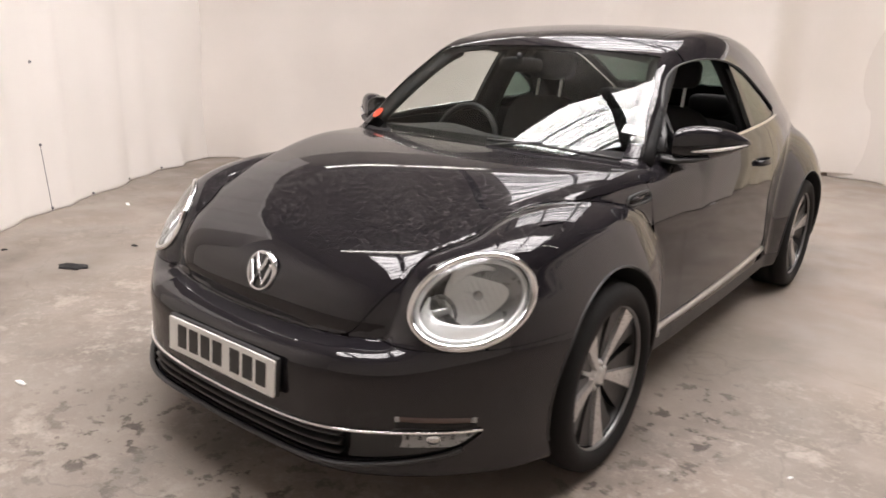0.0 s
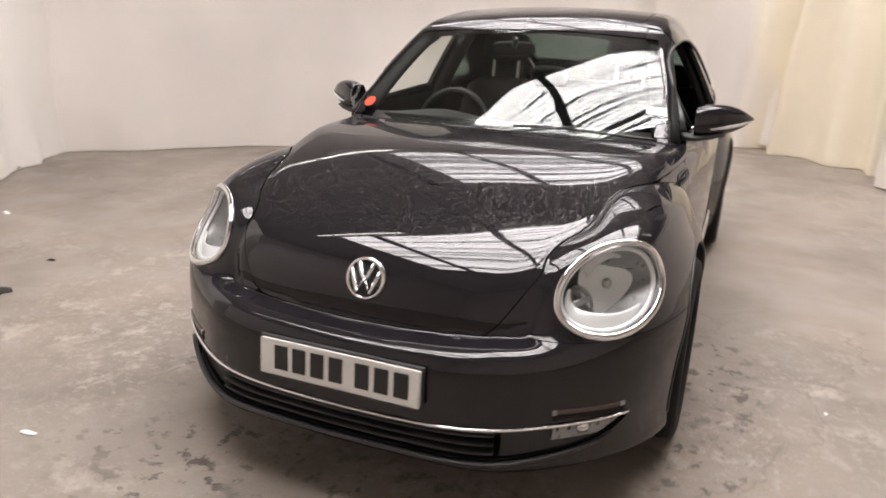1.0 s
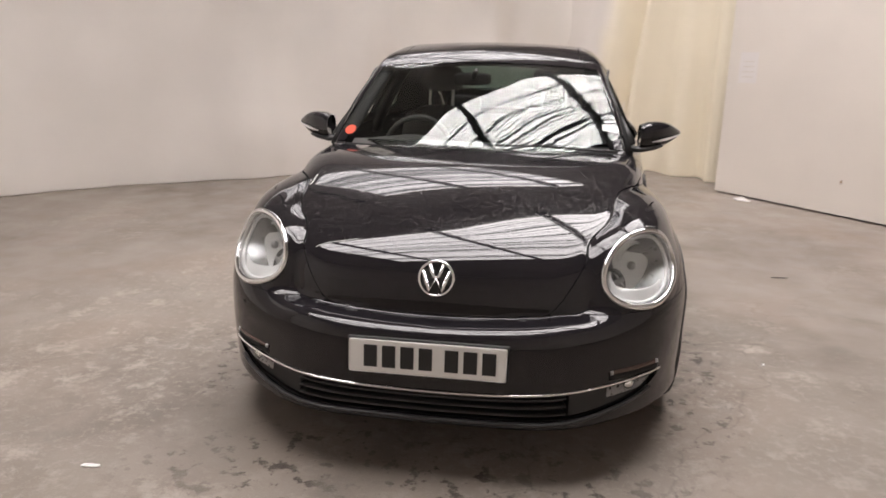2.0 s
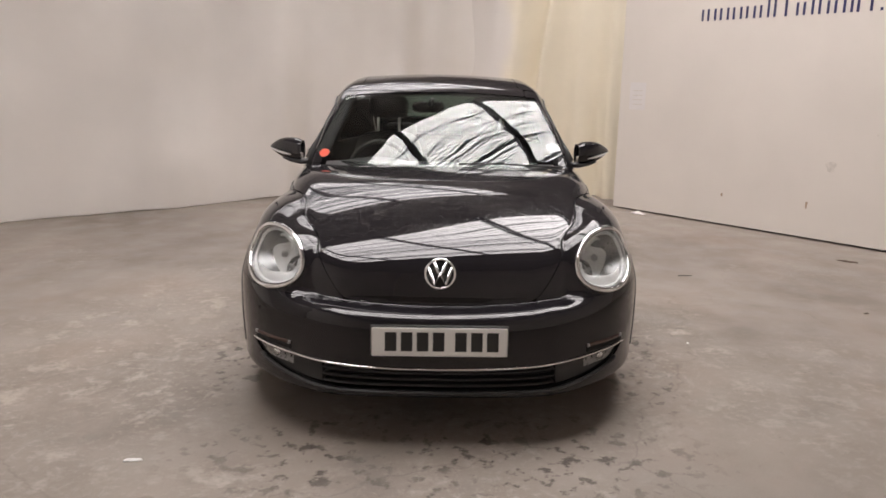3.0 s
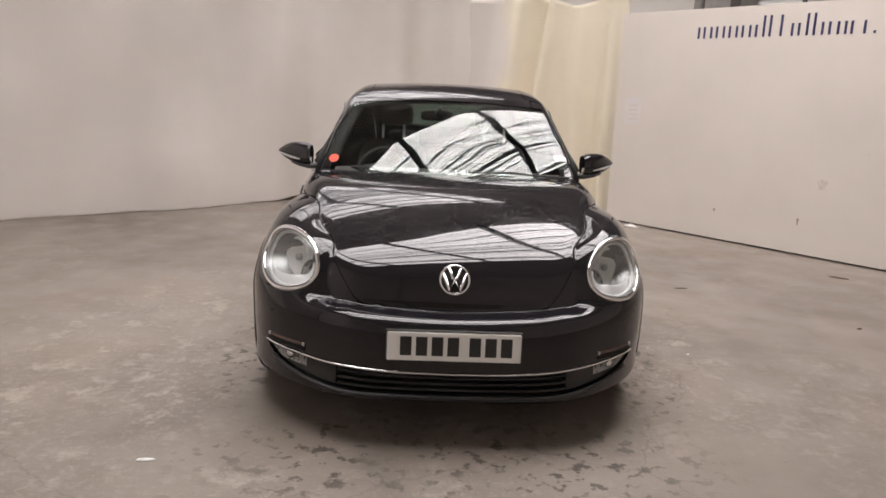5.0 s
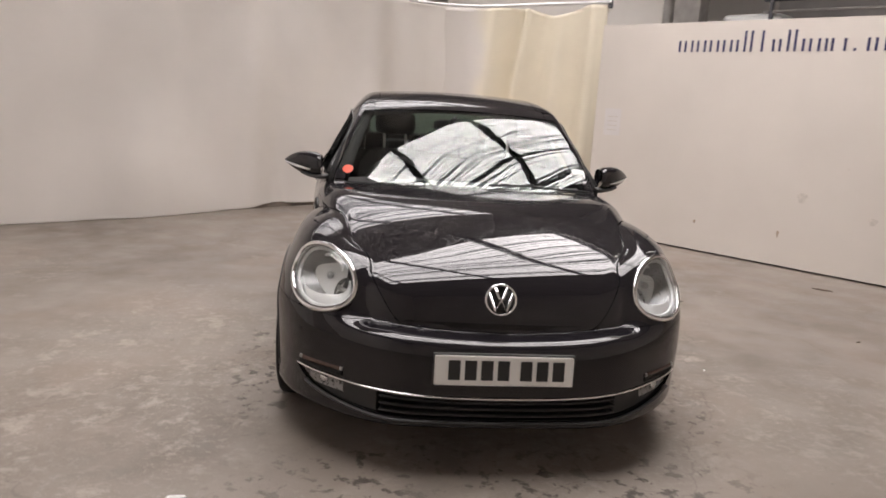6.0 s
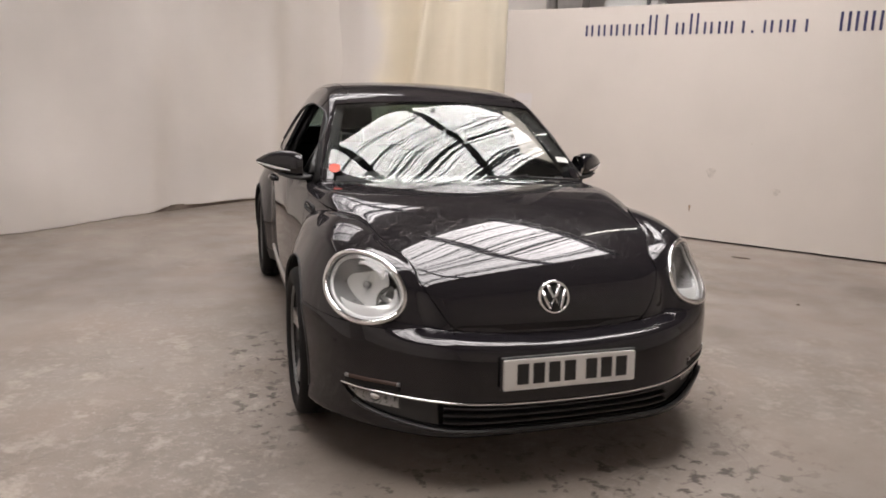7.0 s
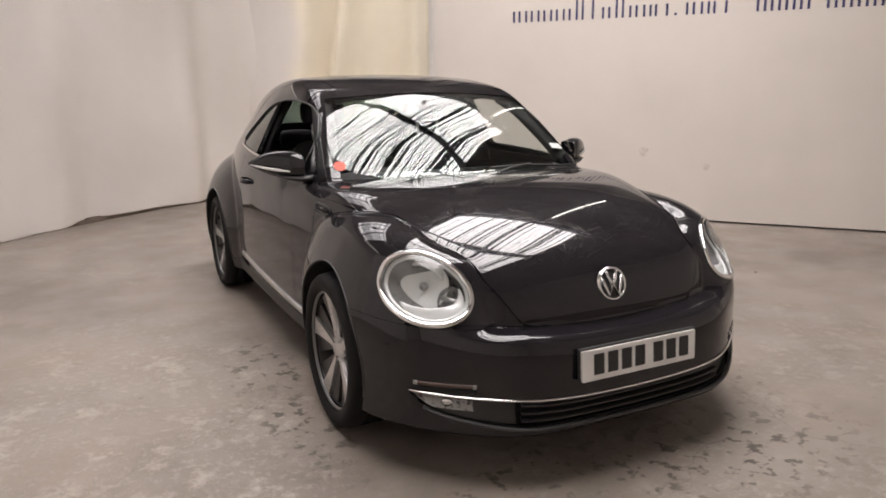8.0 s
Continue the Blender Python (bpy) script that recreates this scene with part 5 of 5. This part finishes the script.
# stickers behind the screen
vs = [on_screen(-0.632 + 0.028 * math.cos(a) * r, 0.472 + 0.024 * math.sin(a) * r, 0.004) for r in (0.01, 0.25, 0.5, 0.75, 1) for a in np.linspace(0, 2 * math.pi, 24, endpoint=False)]
piece("red_sticker", mesh_of("red_sticker", vs, grid_faces(5, 24, False, True), RED), car, "round red sticker on the windscreen")
vs = [on_screen(0.628 + 0.038 * a, 0.530 + 0.016 * b, -0.004) for a in (-1, -0.5, 0, 0.5, 1) for b in (-1, 0, 1)]
piece("paper_slip", mesh_of("paper_slip", vs, grid_faces(5, 3), PLATEWHITE), car, "small white paper slip inside the windscreen")

# cabin
piece("cabin_floor", box("cabin_floor", 1.40, 2.5, 0.06, SEATCLOTH, 0.02, (0, 1.7, 0.30)), car)
dash = []
for i in range(21):
    x = -0.70 + 1.40 * i / 20
    w = 0.12 * x * x
    for y, z in ((0.40 + w, 0.80), (0.41 + w, 0.925), (0.52 + w * 0.8, 0.945), (0.66 + w * 0.5, 0.955 + 0.03 * math.exp(-((x + 0.36) / 0.17) ** 2)), (0.74, 0.945 + 0.035 * math.exp(-((x + 0.36) / 0.17) ** 2)), (0.79, 0.90), (0.79, 0.70), (0.75, 0.55)):
        dash.append((x, y, z))
piece("dashboard", mesh_of("dashboard", dash, grid_faces(21, 8), PLASTIC), car, "black dashboard")
steer = piece("steering_wheel", sweep("steering_wheel", [(0.178 * math.cos(a), 0.178 * math.sin(a), 0) for a in np.linspace(0, 2 * math.pi, 40, endpoint=False)], 0.014, 0.016, PLASTIC, 10, True), car, "black steering wheel", Matrix.Translation((-0.355, 0.845, 0.885)) @ pose(0, 0, 0, 74, 0, 0))
piece("wheel_boss", box("wheel_boss", 0.15, 0.12, 0.04, PLASTIC, 0.018, (0, -0.01, -0.01), 3, True), steer)
for ang in (0, 180, 270):
    piece("wheel_spoke", box("wheel_spoke", 0.12, 0.03, 0.014, SATIN, 0.005, (0.12, 0, 0)), steer, "", pose(0, 0, 0, 0, 0, ang))


def cushion(name, sx, sy, sz, mat):
    bm = bmesh.new()
    bmesh.ops.create_cube(bm, size=1)
    bmesh.ops.subdivide_edges(bm, edges=bm.edges[:], cuts=7, use_grid_fill=True)
    for v in bm.verts:
        c = v.co * 2
        k = (abs(c.x) ** 4 + abs(c.y) ** 4 + abs(c.z) ** 4) ** 0.25
        c /= max(k, 1e-6) / max(abs(c.x), abs(c.y), abs(c.z))
        v.co = (c.x * sx / 2, c.y * sy / 2, c.z * sz / 2)
    return bm_mesh(name, bm, mat, True)


for x in (0.35, -0.35):
    seat = new("front_seat")
    seat.parent = car
    seat["label"] = "black cloth front seat with a tall headrest"
    seat.matrix_basis = Matrix.Translation((x, 1.37, 0.33))
    piece("seat_cushion", cushion("seat_cushion", 0.50, 0.50, 0.17, SEATCLOTH), seat, "", pose(0, -0.1, 0.16, 6, 0, 0))
    piece("seat_back", cushion("seat_back", 0.48, 0.17, 0.62, SEATCLOTH), seat, "", pose(0, 0.17, 0.44, -16, 0, 0))
    piece("headrest", cushion("headrest", 0.27, 0.10, 0.15, SEATCLOTH), seat, "", pose(0, 0.275, 0.905, -10, 0, 0))
    for o in (-0.072, 0.072):
        piece("headrest_post", sweep("headrest_post", [(o, 0.235, 0.70), (o, 0.262, 0.86)], 0.008, 0.008, SILVERPLASTIC, 8, False, (1, 0, 0)), seat, "bright headrest post")
piece("rear_seat_back", cushion("rear_seat_back", 1.15, 0.16, 0.55, SEATCLOTH), car, "black cloth rear seat", pose(0, 2.32, 0.70, -18, 0, 0))
piece("rear_seat_cushion", cushion("rear_seat_cushion", 1.15, 0.5, 0.16, SEATCLOTH), car, "", pose(0, 2.05, 0.48))
for x in (0.3, -0.3):
    piece("rear_headrest", cushion("rear_headrest", 0.25, 0.09, 0.13, SEATCLOTH), car, "", pose(x, 2.40, 1.03))
for s in (1, -1):
    vs = [(s * (skin_x(y, z) - 0.05 - (0.02 if z < 0.9 else 0)), y, z) for y in np.linspace(0.62, 2.4, 24) for z in (0.33, 0.6, 0.9, 0.955)]
    piece("door_lining", mesh_of("door_lining", vs, grid_faces(24, 4), TRIM), car)
lining = []
for x in np.linspace(-0.50, 0.50, 21):
    for y in np.linspace(0.93, 2.30, 24):
        lining.append((x, y, skin_z(abs(x), y) - 0.035))
piece("headlining", mesh_of("headlining", lining, grid_faces(21, 24), material("headlining", (0.035, 0.035, 0.035), 0.9)), car)
inmir = piece("inside_mirror", cushion("inside_mirror", 0.20, 0.035, 0.065, TRIM), car, "black inside mirror", pose(-0.07, 0.865, 1.262, 0, 0, 24))
piece("mirror_stem", sweep("mirror_stem", [(0, -0.01, 0.01), (0, -0.06, 0.045)], 0.012, 0.012, PLASTIC, 8, False, (1, 0, 0)), inmir)

# inner trim of the pillars
for sgn in (1, -1):
    line = []
    for k in range(9):
        q = k / 8
        y = 0.52 + 0.50 * q
        xx = 0.685 - 0.135 * q
        line.append((sgn * xx, y, skin_z(xx, y) - 0.055))
    piece("pillar_trim", sweep("pillar_trim", line, 0.055, 0.030, TRIM, 12), car, "dark inner pillar trim")
    line = []
    for k in range(8):
        z = 0.90 + 0.43 * k / 7
        y = 1.62
        line.append((sgn * (skin_x(y, z) - 0.060), y, z))
    piece("belt_pillar_trim", sweep("belt_pillar_trim", line, 0.090, 0.03, TRIM, 12, False, (1, 0, 0)), car, "dark inner pillar trim")
